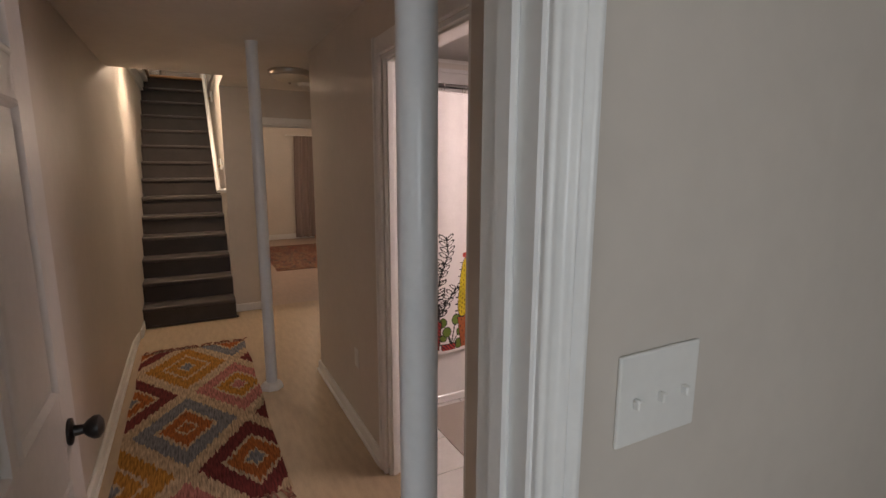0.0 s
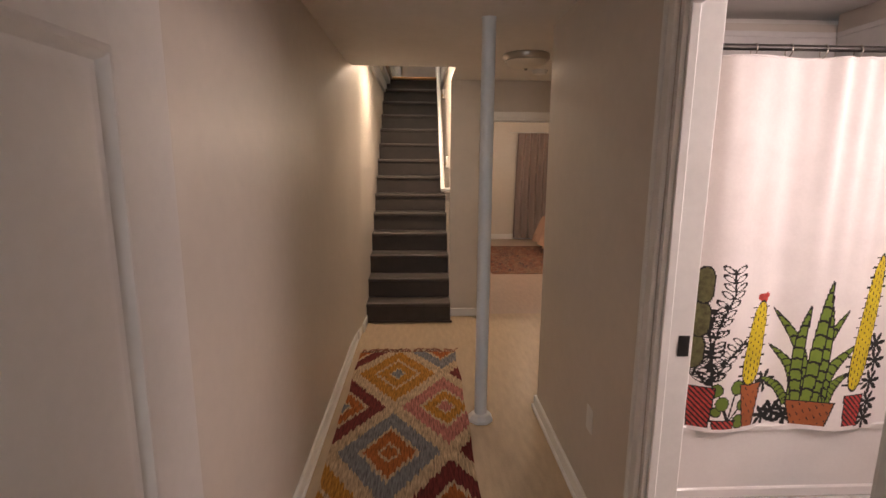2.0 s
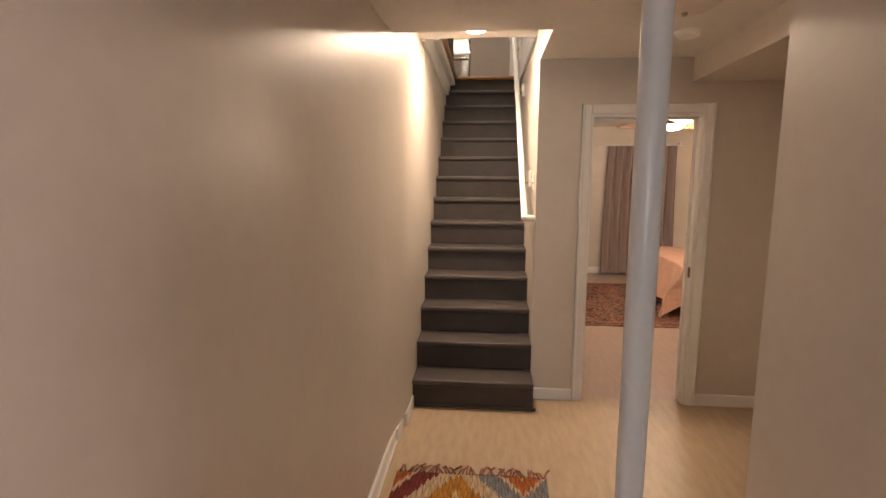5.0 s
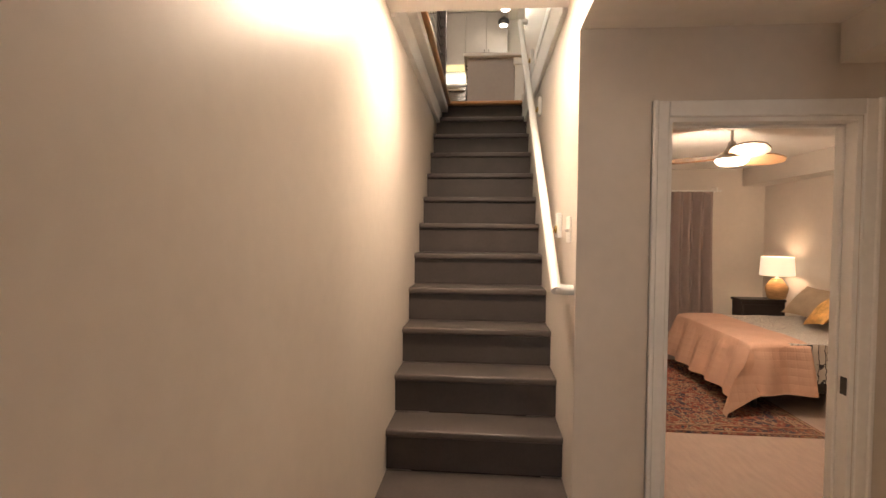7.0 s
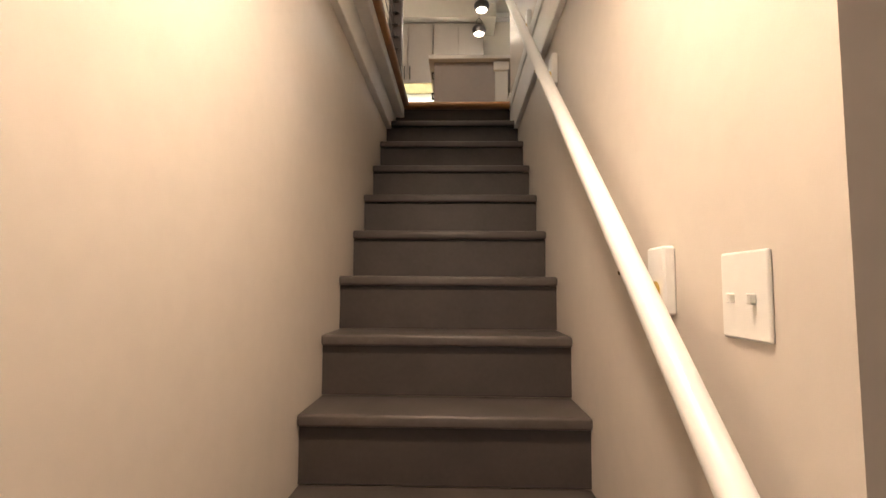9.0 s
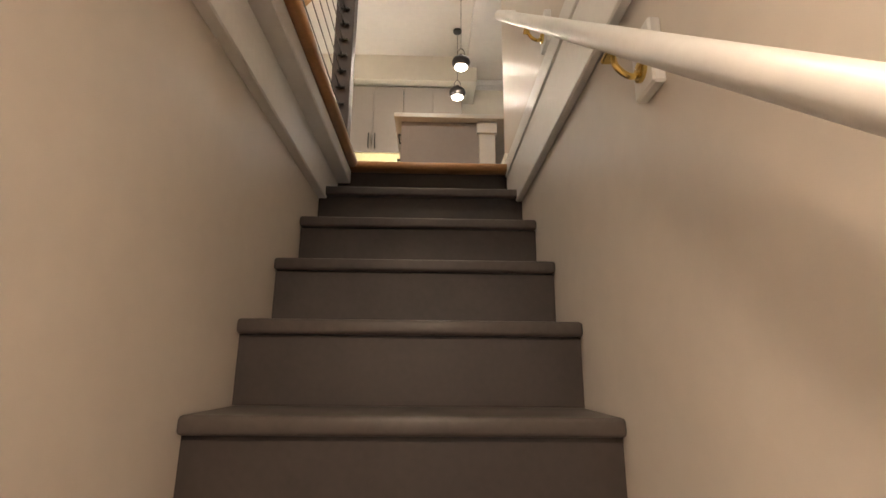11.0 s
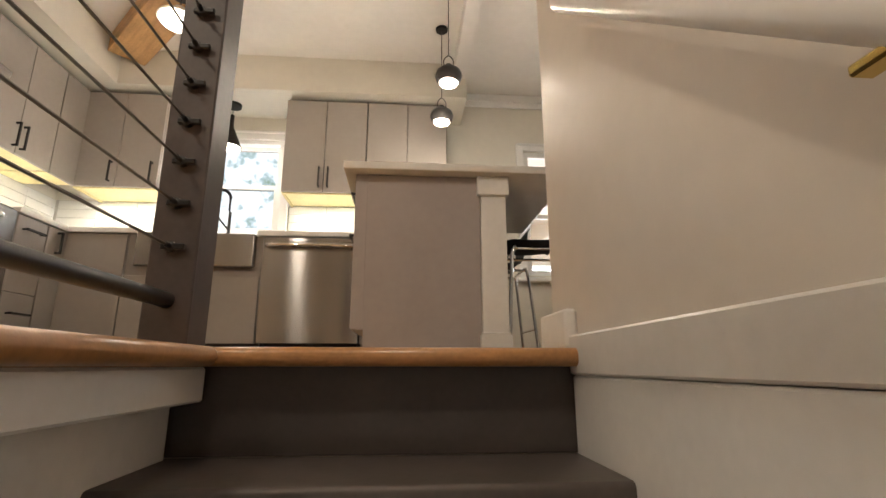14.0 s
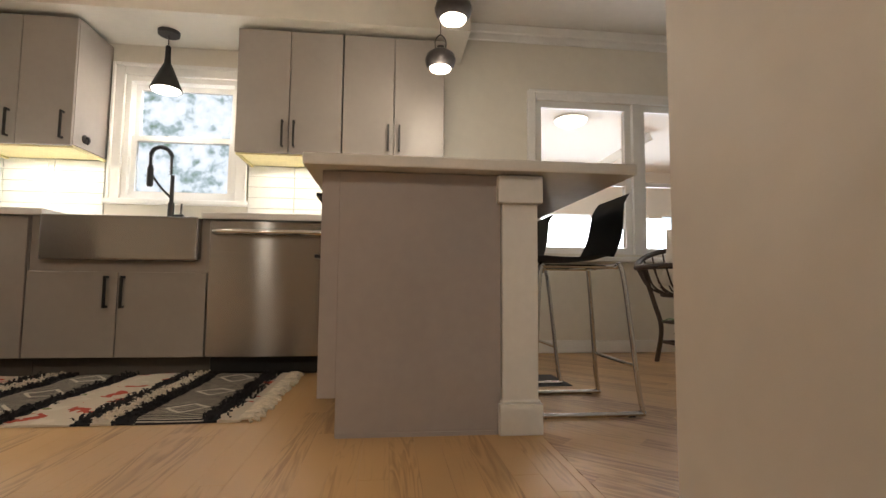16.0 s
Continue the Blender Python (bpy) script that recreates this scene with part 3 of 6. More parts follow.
def kilim():
    """Stepped diamonds of wine, ochre, rose and grey wool between cream bands."""
    m, n, l, b, at = nodes_of("kilim_wool", 0.95)
    sep = n.new("ShaderNodeSeparateXYZ")
    l.new(at.outputs["Object"], sep.inputs[0])
    x, y = sep.outputs[0], sep.outputs[1]
    hair = n.new("ShaderNodeTexNoise")
    hair.inputs["Scale"].default_value = 1.0
    hm = n.new("ShaderNodeMapping")
    hm.inputs["Scale"].default_value = (70, 9, 1)
    l.new(at.outputs["Object"], hm.inputs[0]), l.new(hm.outputs[0], hair.inputs[0])
    tooth = op(n, l, "PINGPONG", op(n, l, "MULTIPLY", x, 34.0), 0.5)
    jag = op(n, l, "MULTIPLY_ADD", op(n, l, "SUBTRACT", hair.outputs[0], 0.5), 0.24, op(n, l, "MULTIPLY", tooth, 0.09))
    p = op(n, l, "MULTIPLY", op(n, l, "SUBTRACT", x, 0.36), 1 / 0.335)
    q = op(n, l, "ADD", op(n, l, "MULTIPLY", op(n, l, "ADD", y, 1.20), 1 / 0.50), jag)
    s = op(n, l, "MULTIPLY_ADD", op(n, l, "ADD", p, q), 0.5, 10.5)
    t = op(n, l, "MULTIPLY_ADD", op(n, l, "SUBTRACT", p, q), 0.5, 10.5)
    cs, ct = op(n, l, "FLOOR", s), op(n, l, "FLOOR", t)
    fs = op(n, l, "ABSOLUTE", op(n, l, "SUBTRACT", op(n, l, "FRACT", s), 0.5))
    ft = op(n, l, "ABSOLUTE", op(n, l, "SUBTRACT", op(n, l, "FRACT", t), 0.5))
    d = op(n, l, "MULTIPLY", op(n, l, "MAXIMUM", fs, ft), 2.0)
    wine, ochre, rose, grey, rust, cream = (0.15, 0.028, 0.028), (0.40, 0.185, 0.036), (0.40, 0.155, 0.135), (0.18, 0.18, 0.20), (0.34, 0.105, 0.03), (0.47, 0.35, 0.23)
    turn = op(n, l, "FRACT", op(n, l, "MULTIPLY_ADD", op(n, l, "MULTIPLY_ADD", ct, 2.0, cs), 0.2, 0.1))
    outer = steps(n, l, turn, [(0.0, ochre), (0.2, grey), (0.4, rose), (0.6, wine), (0.8, wine)])
    inner = steps(n, l, turn, [(0.0, ochre), (0.2, rust), (0.4, ochre), (0.6, rust), (0.8, rust)])
    core = steps(n, l, turn, [(0.0, grey), (0.2, rust), (0.4, rose), (0.6, grey), (0.8, grey)])
    lt = lambda v: op(n, l, "LESS_THAN", d, v)
    c = mix(n, l, lt(0.85), cream, outer)
    c = mix(n, l, lt(0.52), c, cream)
    c = mix(n, l, lt(0.44), c, inner)
    c = mix(n, l, lt(0.20), c, cream)
    c = mix(n, l, lt(0.15), c, core)
    streak = n.new("ShaderNodeTexNoise")
    sm = n.new("ShaderNodeMapping")
    sm.inputs["Scale"].default_value = (130, 14, 1)
    l.new(at.outputs["Object"], sm.inputs[0]), l.new(sm.outputs[0], streak.inputs[0])
    streak.inputs["Scale"].default_value = 1.0
    shade = n.new("ShaderNodeMapRange")
    shade.inputs[1].default_value, shade.inputs[2].default_value, shade.inputs[3].default_value, shade.inputs[4].default_value = 0.3, 0.7, 0.45, 1.35
    l.new(streak.outputs[0], shade.inputs[0])
    c = mix(n, l, 1.0, c, shade.outputs[0], "MULTIPLY")
    l.new(c, b.inputs["Base Color"])
    bp = n.new("ShaderNodeBump")
    bp.inputs["Strength"].default_value, bp.inputs["Distance"].default_value = 0.8, 0.006
    l.new(streak.outputs[0], bp.inputs["Height"]), l.new(bp.outputs[0], b.inputs["Normal"])
    return m


def oriental():
    """A worn red and dark blue rug with small motifs."""
    m, n, l, b, at = nodes_of("oriental_wool", 0.95)
    v = n.new("ShaderNodeTexVoronoi")
    v.inputs["Scale"].default_value = 11
    l.new(at.outputs["Object"], v.inputs[0])
    w = n.new("ShaderNodeTexNoise")
    w.inputs["Scale"].default_value, w.inputs["Detail"].default_value, w.inputs["Distortion"].default_value = 7, 5, 1.5
    l.new(at.outputs["Object"], w.inputs[0])
    a = steps(n, l, w.outputs[0], [(0.0, (0.035, 0.03, 0.045)), (0.42, (0.17, 0.045, 0.03)), (0.52, (0.30, 0.21, 0.14)), (0.57, (0.05, 0.035, 0.04)), (0.64, (0.24, 0.085, 0.04))])
    ring = op(n, l, "PINGPONG", op(n, l, "MULTIPLY", v.outputs["Distance"], 3.0), 0.5)
    c = mix(n, l, op(n, l, "GREATER_THAN", ring, 0.40), a, (0.30, 0.20, 0.13))
    l.new(c, b.inputs["Base Color"])
    weave(n, l, b, at, 220)
    return m


def mat_rug():
    """Black and cream cotton bands with lined stripes, eye shapes and red flecks."""
    m, n, l, b, at = nodes_of("chindi_cotton", 0.95)
    sep = n.new("ShaderNodeSeparateXYZ")
    l.new(at.outputs["Object"], sep.inputs[0])
    x, y = sep.outputs[0], sep.outputs[1]
    nz = n.new("ShaderNodeTexNoise")
    nz.inputs["Scale"].default_value, nz.inputs["Detail"].default_value = 30, 3
    l.new(at.outputs["Object"], nz.inputs[0])
    ragged = op(n, l, "MULTIPLY", op(n, l, "SUBTRACT", nz.outputs[0], 0.5), 0.05)
    d = op(n, l, "SUBTRACT", -0.15, x)
    plain = op(n, l, "FRACT", op(n, l, "DIVIDE", d, 0.64))
    u = op(n, l, "FRACT", op(n, l, "DIVIDE", op(n, l, "ADD", d, ragged), 0.64))
    wave = op(n, l, "MULTIPLY_ADD", nz.outputs[0], 0.006, y)
    fine = op(n, l, "GREATER_THAN", op(n, l, "FRACT", op(n, l, "MULTIPLY", wave, 58.0)), 0.56)
    black, cream = (0.016, 0.015, 0.017), (0.62, 0.55, 0.45)
    lines = mix(n, l, fine, (0.03, 0.028, 0.03), (0.50, 0.45, 0.38))
    arc = op(n, l, "ABSOLUTE", op(n, l, "SUBTRACT", op(n, l, "FRACT", op(n, l, "MULTIPLY", y, 3.6)), 0.5))
    eye = op(n, l, "ABSOLUTE", op(n, l, "SUBTRACT", op(n, l, "ADD", op(n, l, "ABSOLUTE", op(n, l, "SUBTRACT", plain, 0.155)), op(n, l, "MULTIPLY", arc, 0.42)), 0.11))
    lines = mix(n, l, op(n, l, "LESS_THAN", eye, 0.014), lines, (0.66, 0.60, 0.50))
    fleck = n.new("ShaderNodeTexNoise")
    fleck.inputs["Scale"].default_value, fleck.inputs["Detail"].default_value = 12, 2
    l.new(at.outputs["Object"], fleck.inputs[0])
    soft = steps(n, l, fleck.outputs[0], [(0.0, (0.45, 0.08, 0.05)), (0.38, cream), (0.60, (0.68, 0.61, 0.51)), (0.72, (0.20, 0.24, 0.09))])
    c = mix(n, l, op(n, l, "GREATER_THAN", u, 0.31), lines, black)
    c = mix(n, l, op(n, l, "GREATER_THAN", u, 0.41), c, cream)
    c = mix(n, l, op(n, l, "GREATER_THAN", u, 0.50), c, black)
    c = mix(n, l, op(n, l, "GREATER_THAN", u, 0.59), c, soft)
    c = mix(n, l, op(n, l, "GREATER_THAN", u, 0.91), c, black)
    c = mix(n, l, op(n, l, "GREATER_THAN", op(n, l, "ADD", x, ragged), -0.06), c, cream)
    l.new(c, b.inputs["Base Color"])
    weave(n, l, b, at, 140, 0.9)
    return m


def quilt(name, colour, size):
    m, n, l, b, at = nodes_of(name, 0.9)
    sep = n.new("ShaderNodeSeparateXYZ")
    l.new(at.outputs["Object"], sep.inputs[0])
    nz = n.new("ShaderNodeTexNoise")
    nz.inputs["Scale"].default_value, nz.inputs["Detail"].default_value = 5, 4
    l.new(at.outputs["Object"], nz.inputs[0])
    r = n.new("ShaderNodeValToRGB")
    r.color_ramp.elements[0].color = (*[c * 0.85 for c in colour], 1)
    r.color_ramp.elements[1].color = (*[c * 1.12 for c in colour], 1)
    l.new(nz.outputs[0], r.inputs[0]), l.new(r.outputs[0], b.inputs["Base Color"])
    waves = None
    for k in range(3):
        w = op(n, l, "PINGPONG", op(n, l, "MULTIPLY", sep.outputs[k], size), 0.5)
        w = op(n, l, "SQRT", w)
        waves = w if waves is None else op(n, l, "ADD", waves, w)
    bp = n.new("ShaderNodeBump")
    bp.inputs["Strength"].default_value, bp.inputs["Distance"].default_value = 0.5, 0.008
    l.new(waves, bp.inputs["Height"]), l.new(bp.outputs[0], b.inputs["Normal"])
    return m


def line_print(name, ground, ink, scale):
    m, n, l, b, at = nodes_of(name, 0.85)
    br = n.new("ShaderNodeTexBrick")
    br.inputs["Scale"].default_value = scale
    br.inputs["Color1"].default_value = br.inputs["Color2"].default_value = (*ground, 1)
    br.inputs["Mortar"].default_value = (*ink, 1)
    br.inputs["Mortar Size"].default_value = 0.035
    nz = n.new("ShaderNodeTexNoise")
    nz.inputs["Scale"].default_value = 14
    add = n.new("ShaderNodeVectorMath")
    add.operation = "MULTIPLY_ADD"
    add.inputs[1].default_value = (0.05, 0.05, 0.05)
    l.new(at.outputs["Object"], nz.inputs[0]), l.new(nz.outputs[1], add.inputs[0]), l.new(at.outputs["Object"], add.inputs[2])
    l.new(add.outputs[0], br.inputs[0]), l.new(br.outputs[0], b.inputs["Base Color"])
    return m


M |= {
    "kilim": kilim(), "oriental": oriental(), "chindi": mat_rug(),
    "blanket": quilt("peach_quilt", (0.56, 0.355, 0.265), 15),
    "sheet": line_print("printed_sheet", (0.66, 0.62, 0.56), (0.05, 0.05, 0.06), 9),
    "pillow": mat("pillow_linen", (0.40, 0.31, 0.22), 0.9, var=0.08, scale=9, bump=0.3, bump_scale=160),
    "pillow2": mat("ochre_cushion", (0.60, 0.34, 0.11), 0.9, var=0.3, scale=14, bump=0.3, bump_scale=160),
    "drape": line_print("drape_cloth", (0.38, 0.305, 0.285), (0.25, 0.20, 0.19), 42),
    "shade": glow("lamp_shade", (1.0, 0.82, 0.60), 0.5),
    "bulb": glow("lit_glass", (1.0, 0.90, 0.76), 9.0),
    "downlight": glow("lit_downlight", (1.0, 0.82, 0.58), 16.0),
    "frosted": mat("frosted_glass", (0.72, 0.66, 0.56), 0.3, var=0.03),
    "basket": mat("woven_base", (0.42, 0.25, 0.11), 0.7, var=0.2, scale=12, bump=0.6, bump_scale=70, stretch=(1, 1, 5)),
    "walnut": mat("fan_blade_wood", (0.36, 0.20, 0.10), 0.4, var=0.15, scale=5, stretch=(1, 6, 6)),
    "espresso": mat("espresso_wood", (0.025, 0.018, 0.015), 0.4, var=0.2),
    "ink": mat("print_black", (0.015, 0.015, 0.015), 0.85),
    "p_olive": mat("print_olive", (0.11, 0.105, 0.045), 0.85, var=0.3, scale=40),
    "p_green": mat("print_green", (0.17, 0.25, 0.035), 0.85, var=0.1),
    "p_leaf": mat("print_leaf", (0.13, 0.20, 0.03), 0.85, var=0.1),
    "p_yellow": mat("print_yellow", (0.60, 0.47, 0.02), 0.85, var=0.1),
    "p_terra": mat("print_terracotta", (0.34, 0.10, 0.035), 0.85, var=0.1),
    "p_red": mat("print_red", (0.40, 0.045, 0.04), 0.85, var=0.25, scale=60),
    "mat_grey": mat("bath_mat_slate", (0.12, 0.155, 0.16), 0.95, var=0.25, scale=14, bump=0.9, bump_scale=60, stretch=(1, 8, 1)),
    "mat_cream": line_print("bath_mat_print", (0.52, 0.47, 0.41), (0.27, 0.21, 0.19), 24),
    "glass": None,
}
gl = bpy.data.materials.new("window_glass")
gl.use_nodes = True
gl.node_tree.nodes["Principled BSDF"].inputs["Transmission Weight"].default_value = 1.0
gl.node_tree.nodes["Principled BSDF"].inputs["Roughness"].default_value = 0.0
gl.node_tree.nodes["Principled BSDF"].inputs["IOR"].default_value = 1.05
M["glass"] = gl


# ---- hall things ----
def rug(name, x0, x1, y0, y1, z, material, label, category, nx, ny, rough=0.003, thick=0.008):
    """A slightly uneven rug with thickness."""
    bm = bmesh.new()
    rows = []
    for j in range(ny + 1):
        row = []
        for i in range(nx + 1):
            x, y = x0 + (x1 - x0) * i / nx, y0 + (y1 - y0) * j / ny
            wob = noise.noise((x * 3, y * 3, z)) * 0.012
            edge = 0.55 if i in (0, nx) or j in (0, ny) else 1
            row.append(bm.verts.new((x + (wob if i in (0, nx) else 0), y + (wob if j in (0, ny) else 0), z + thick * edge + rough * noise.noise((x * 6, y * 6, 2)))))
        rows.append(row)
    top = [bm.faces.new((rows[j][i], rows[j][i + 1], rows[j + 1][i + 1], rows[j + 1][i])) for j in range(ny) for i in range(nx)]
    ext = bmesh.ops.extrude_face_region(bm, geom=top)
    for v in ext["geom"]:
        if isinstance(v, bmesh.types.BMVert):
            v.co.z = z + 0.001
    bmesh.ops.recalc_face_normals(bm, faces=bm.faces)
    t = thing(name, label, category)
    part("rug_body", bm, material, t, "", True)
    return t


runner = rug("runner_rug", 0.03, 0.825, -3.07, -0.78, 0.0, M["kilim"], "multicoloured kilim runner with diamonds on the beige floor", "rug", 24, 60)
yarn = mat("fringe_yarn", (0.22, 0.10, 0.07), 0.95, var=0.5, scale=30)
for end, s in ((-0.78, 1), (-3.07, -1)):
    fr = bmesh.new()
    for k in range(44):
        x = 0.04 + 0.775 * k / 43 + random.uniform(-0.008, 0.008)
        a, ln = random.uniform(-0.9, 0.9), random.uniform(0.035, 0.075)
        tube([(x, end - s * 0.01, 0.008), (x + math.sin(a) * ln * 0.5, end + s * ln * 0.5, 0.012), (x + math.sin(a) * ln, end + s * ln, 0.005)], 0.005, 5, fr)
    tagged(part("fringe", fr, yarn, runner, "knotted wool fringe"), kind="stuff")


def column(x, y, top, label):
    t = thing("steel_column", label, "column", "steel support columns", (x, y, 0))
    part("shaft", lathe([(0.038, 0.0), (0.038, top)], 32), M["pole"], t, "", True)
    bm = bmesh.new()
    n = 8
    ring = [[bm.verts.new((r * math.cos(math.pi / 8 + k * math.pi / 4), r * math.sin(math.pi / 8 + k * math.pi / 4), h)) for k in range(n)] for r, h in ((0.078, 0.0), (0.078, 0.018), (0.058, 0.042), (0.044, 0.048))]
    for a, b in zip(ring, ring[1:]):
        for k in range(n):
            bm.faces.new((a[k], a[(k + 1) % n], b[(k + 1) % n], b[k]))
    bm.faces.new(ring[-1])
    part("base_collar", bm, M["white"], t)
    part("top_collar", lathe([(0.041, top - 0.012), (0.041, top)], 32), M["pole"], t, "", True)


column(0.905, -1.866, HC, "white painted round steel column with an octagonal foot")
column(0.86, -4.50, HC, "white painted round steel column by the entry doorway")


def flush_light():
    t = thing("ceiling_light", "unlit flush ceiling light with nickel ring and frosted dome", "ceiling light", "", (1.30, -0.96, HC))
    part("pan", lathe([(0.165, 0.0), (0.172, -0.008), (0.172, -0.028), (0.160, -0.045), (0.150, -0.048)], 40), M["nickel"], t, "", True)
    part("dome", lathe([(0.148, -0.046), (0.140, -0.060), (0.110, -0.080), (0.06, -0.092), (0.012, -0.096)], 40), M["frosted"], t, "frosted glass dome", True)
    part("finial", lathe([(0.012, -0.094), (0.012, -0.104), (0.005, -0.110)], 14), M["nickel"], t, "", True)


flush_light()
sd = thing("smoke_detector", "round white plastic smoke detector on the hall ceiling", "smoke detector", "", (1.545, -0.36, HC))
part("base", lathe([(0.068, 0.0), (0.066, -0.016)], 32), M["plastic"], sd, "", True)
part("cover", lathe([(0.058, -0.016), (0.055, -0.030), (0.03, -0.036), (0.004, -0.037)], 32), M["plastic"], sd, "", True)

dl = thing("stair_downlight", "lit round recessed downlight above the lowest steps", "downlight", "", (0.40, 0.30, 2.575))
part("trim_ring", lathe([(0.085, 0.0), (0.083, -0.006), (0.068, -0.008)], 36), M["plastic"], dl, "", True)
part("lens", lathe([(0.066, -0.0085), (0.062, -0.0115), (0.04, -0.0125)], 36), M["downlight"], dl, "glowing warm lens", True)


def plate(name, label, category, centre, normal, w, h, toggles=0, sockets=0):
    """A wall plate with rounded edge; normal is one of -x, +x, -y."""
    t = thing(name, label, category, "", centre)
    rot = {"-y": 0, "-x": -90, "+x": 90}[normal]
    t.rotation_euler = (0, 0, radians(rot))
    part("cover_plate", box(bmesh.new(), -w / 2, w / 2, -0.006, 0, -h / 2, h / 2, 0.003, 2), M["plastic"], t)
    for k in range(toggles):
        x = (k - (toggles - 1) / 2) * 0.046
        bm = box(bmesh.new(), x - 0.004, x + 0.004, -0.016, -0.005, -0.011, 0.003, 0.002)
        part("toggle", bm, M["plastic"], t)
    for k in range(sockets):
        z = (k - 0.5) * 0.04
        part("socket", lathe([(0.016, 0.0), (0.016, -0.0075), (0.012, -0.008)], 18, (0, 0, z), "y"), M["plastic"], t, "", True)
    return t


plate("light_switch", "white triple toggle switch plate on the grey wall", "light switch", (1.015, -4.92, 1.29), "-y", 0.15, 0.125, 3)
plate("wall_outlet", "white outlet plate low on the hall wall", "outlet", (1.29, -2.68, 0.455), "-x", 0.07, 0.115, 0, 2)
plate("light_switch", "white double toggle switch plate beside the handrail", "light switch", (RX, 0.36, 1.55), "-x", 0.105, 0.115, 2)


def panel_door():
    """The open entry door, standing back along the hall wall."""
    t = thing("entry_door", "open white panelled door with a black round knob", "door", "", (0.20, -4.79, 0.012))
    L, Hd = 0.83, 2.02
    rails = [(0, 0.115), (L - 0.115, L), (0.395, 0.435)]
    cross = [(0, 0.20), (0.88, 1.075), (1.695, 1.775), (Hd - 0.10, Hd)]
    part("core", boxes((-0.036, -0.012, 0.0, L, 0, Hd)), M["door"], t)
    fr = bmesh.new()
    for a, b in rails:
        box(fr, -0.012, 0, a, b, 0, Hd)
    for z0, z1 in cross:
        for (a, b), (c, d) in zip([rails[0], rails[2]], [rails[2], rails[1]]):
            box(fr, -0.012, -0.0004, b, c, z0, z1)
    part("stiles_and_rails", fr, M["door"], t)
    bead = [(0.0, 0.0), (0.004, 0.004), (0.010, 0.005), (0.016, 0.001), (0.020, -0.006), (0.026, -0.007), (0.034, -0.004), (0.044, 0.0), (0.050, 0.001)]
    for (a, b) in ((0.115, 0.395), (0.435, L - 0.115)):
        for (z0, z1) in ((0.20, 0.88), (1.075, 1.695), (1.775, Hd - 0.10)):
            bm = bmesh.new()
            rings = [[bm.verts.new((h, y, z)) for y, z in ((a + o, z0 + o), (b - o, z0 + o), (b - o, z1 - o), (a + o, z1 - o))] for o, h in bead]
            for p, q in zip(rings, rings[1:]):
                for k in range(4):
                    bm.faces.new((p[k], p[(k + 1) % 4], q[(k + 1) % 4], q[k]))
            bm.faces.new(rings[-1])
            bmesh.ops.recalc_face_normals(bm, faces=bm.faces)
            part("panel", bm, M["door"], t, "", True)
    knob = part("knob", lathe([(0.030, 0.0), (0.030, 0.006), (0.013, 0.010), (0.011, 0.028), (0.020, 0.036), (0.027, 0.048), (0.026, 0.058), (0.015, 0.066), (0.004, 0.068)], 28, (0, L - 0.075, 0.972), "x"), M["bronze"], t, "black round knob on a rosette", True)
    for z in (0.25, 1.0, 1.8):
        part("hinge", tube([(0.004, 0.0, z), (0.004, 0.0, z + 0.09)], 0.006, 8), M["bronze"], t)


panel_door()


def handrail():
    t = thing("handrail", "white round wooden handrail on brass brackets beside the stairs", "handrail")
    a, b = Vector((0.754, 0.245, 1.304)), Vector((0.754, 2.735, 3.468))
    part("rail", tube([(RX, 0.245, 1.297), (0.79, 0.245, 1.297), tuple(a)], 0.022, 16), M["white"], t, "", True)
    part("rail", tube([tuple(a + Vector((0, -0.012, -0.01))), tuple(b)], 0.022, 20), M["white"], t, "", True)
    part("rail", tube([(0.747, 2.73, 3.464), (RX, 2.73, 3.464)], 0.022, 16), M["white"], t, "", True)
    for y in (0.60, 1.54, 2.17):
        z = a.z + (y - a.y) * (b.z - a.z) / (b.y - a.y)
        part("bracket_block", box(bmesh.new(), RX - 0.022, RX, y - 0.036, y + 0.036, z - 0.10, z + 0.02, 0.004), M["white"], t, "white wooden backing block")
        part("bracket", tube(smooth_path([(RX - 0.022, y, z - 0.062), (0.782, y, z - 0.070), (0.760, y, z - 0.052), (0.754, y, z - 0.022)], 5), 0.0055, 8), M["brass"], t, "brass bracket", True)
        part("bracket_rosette", lathe([(0.019, 0), (0.019, -0.006), (0.010, -0.010)], 18, (RX - 0.022, y, z - 0.06), "x"), M["brass"], t, "brass rosette", True)
        part("bracket_saddle", box(bmesh.new(), 0.745, 0.763, y - 0.028, y + 0.028, z - 0.030, z - 0.021, 0.002), M["brass"], t, "brass saddle")


handrail()


# ---- bathroom ----
structure("tub_surround_back", boxes((1.415, 2.855, -1.875, -1.861, 0.38, 2.30), (1.415, 2.855, -1.884, -1.875, 2.27, 2.30), bevel=0.003), M["surround"], "white panelled tub surround", "wall panel")
structure("tub_surround_side", boxes((2.846, 2.859, -2.66, -1.885, 0.38, 2.30), (2.838, 2.846, -2.66, -1.885, 2.27, 2.30), bevel=0.003), M["surround"], "white panelled tub surround", "wall panel")
for k, z in enumerate((0.70, 1.02, 1.34, 1.66, 1.98)):
    structure("surround_joint", boxes((2.8435, 2.8462, -2.66, -1.89, z, z + 0.004)), M["grout"], "grey joint line in the tub surround", "trim")


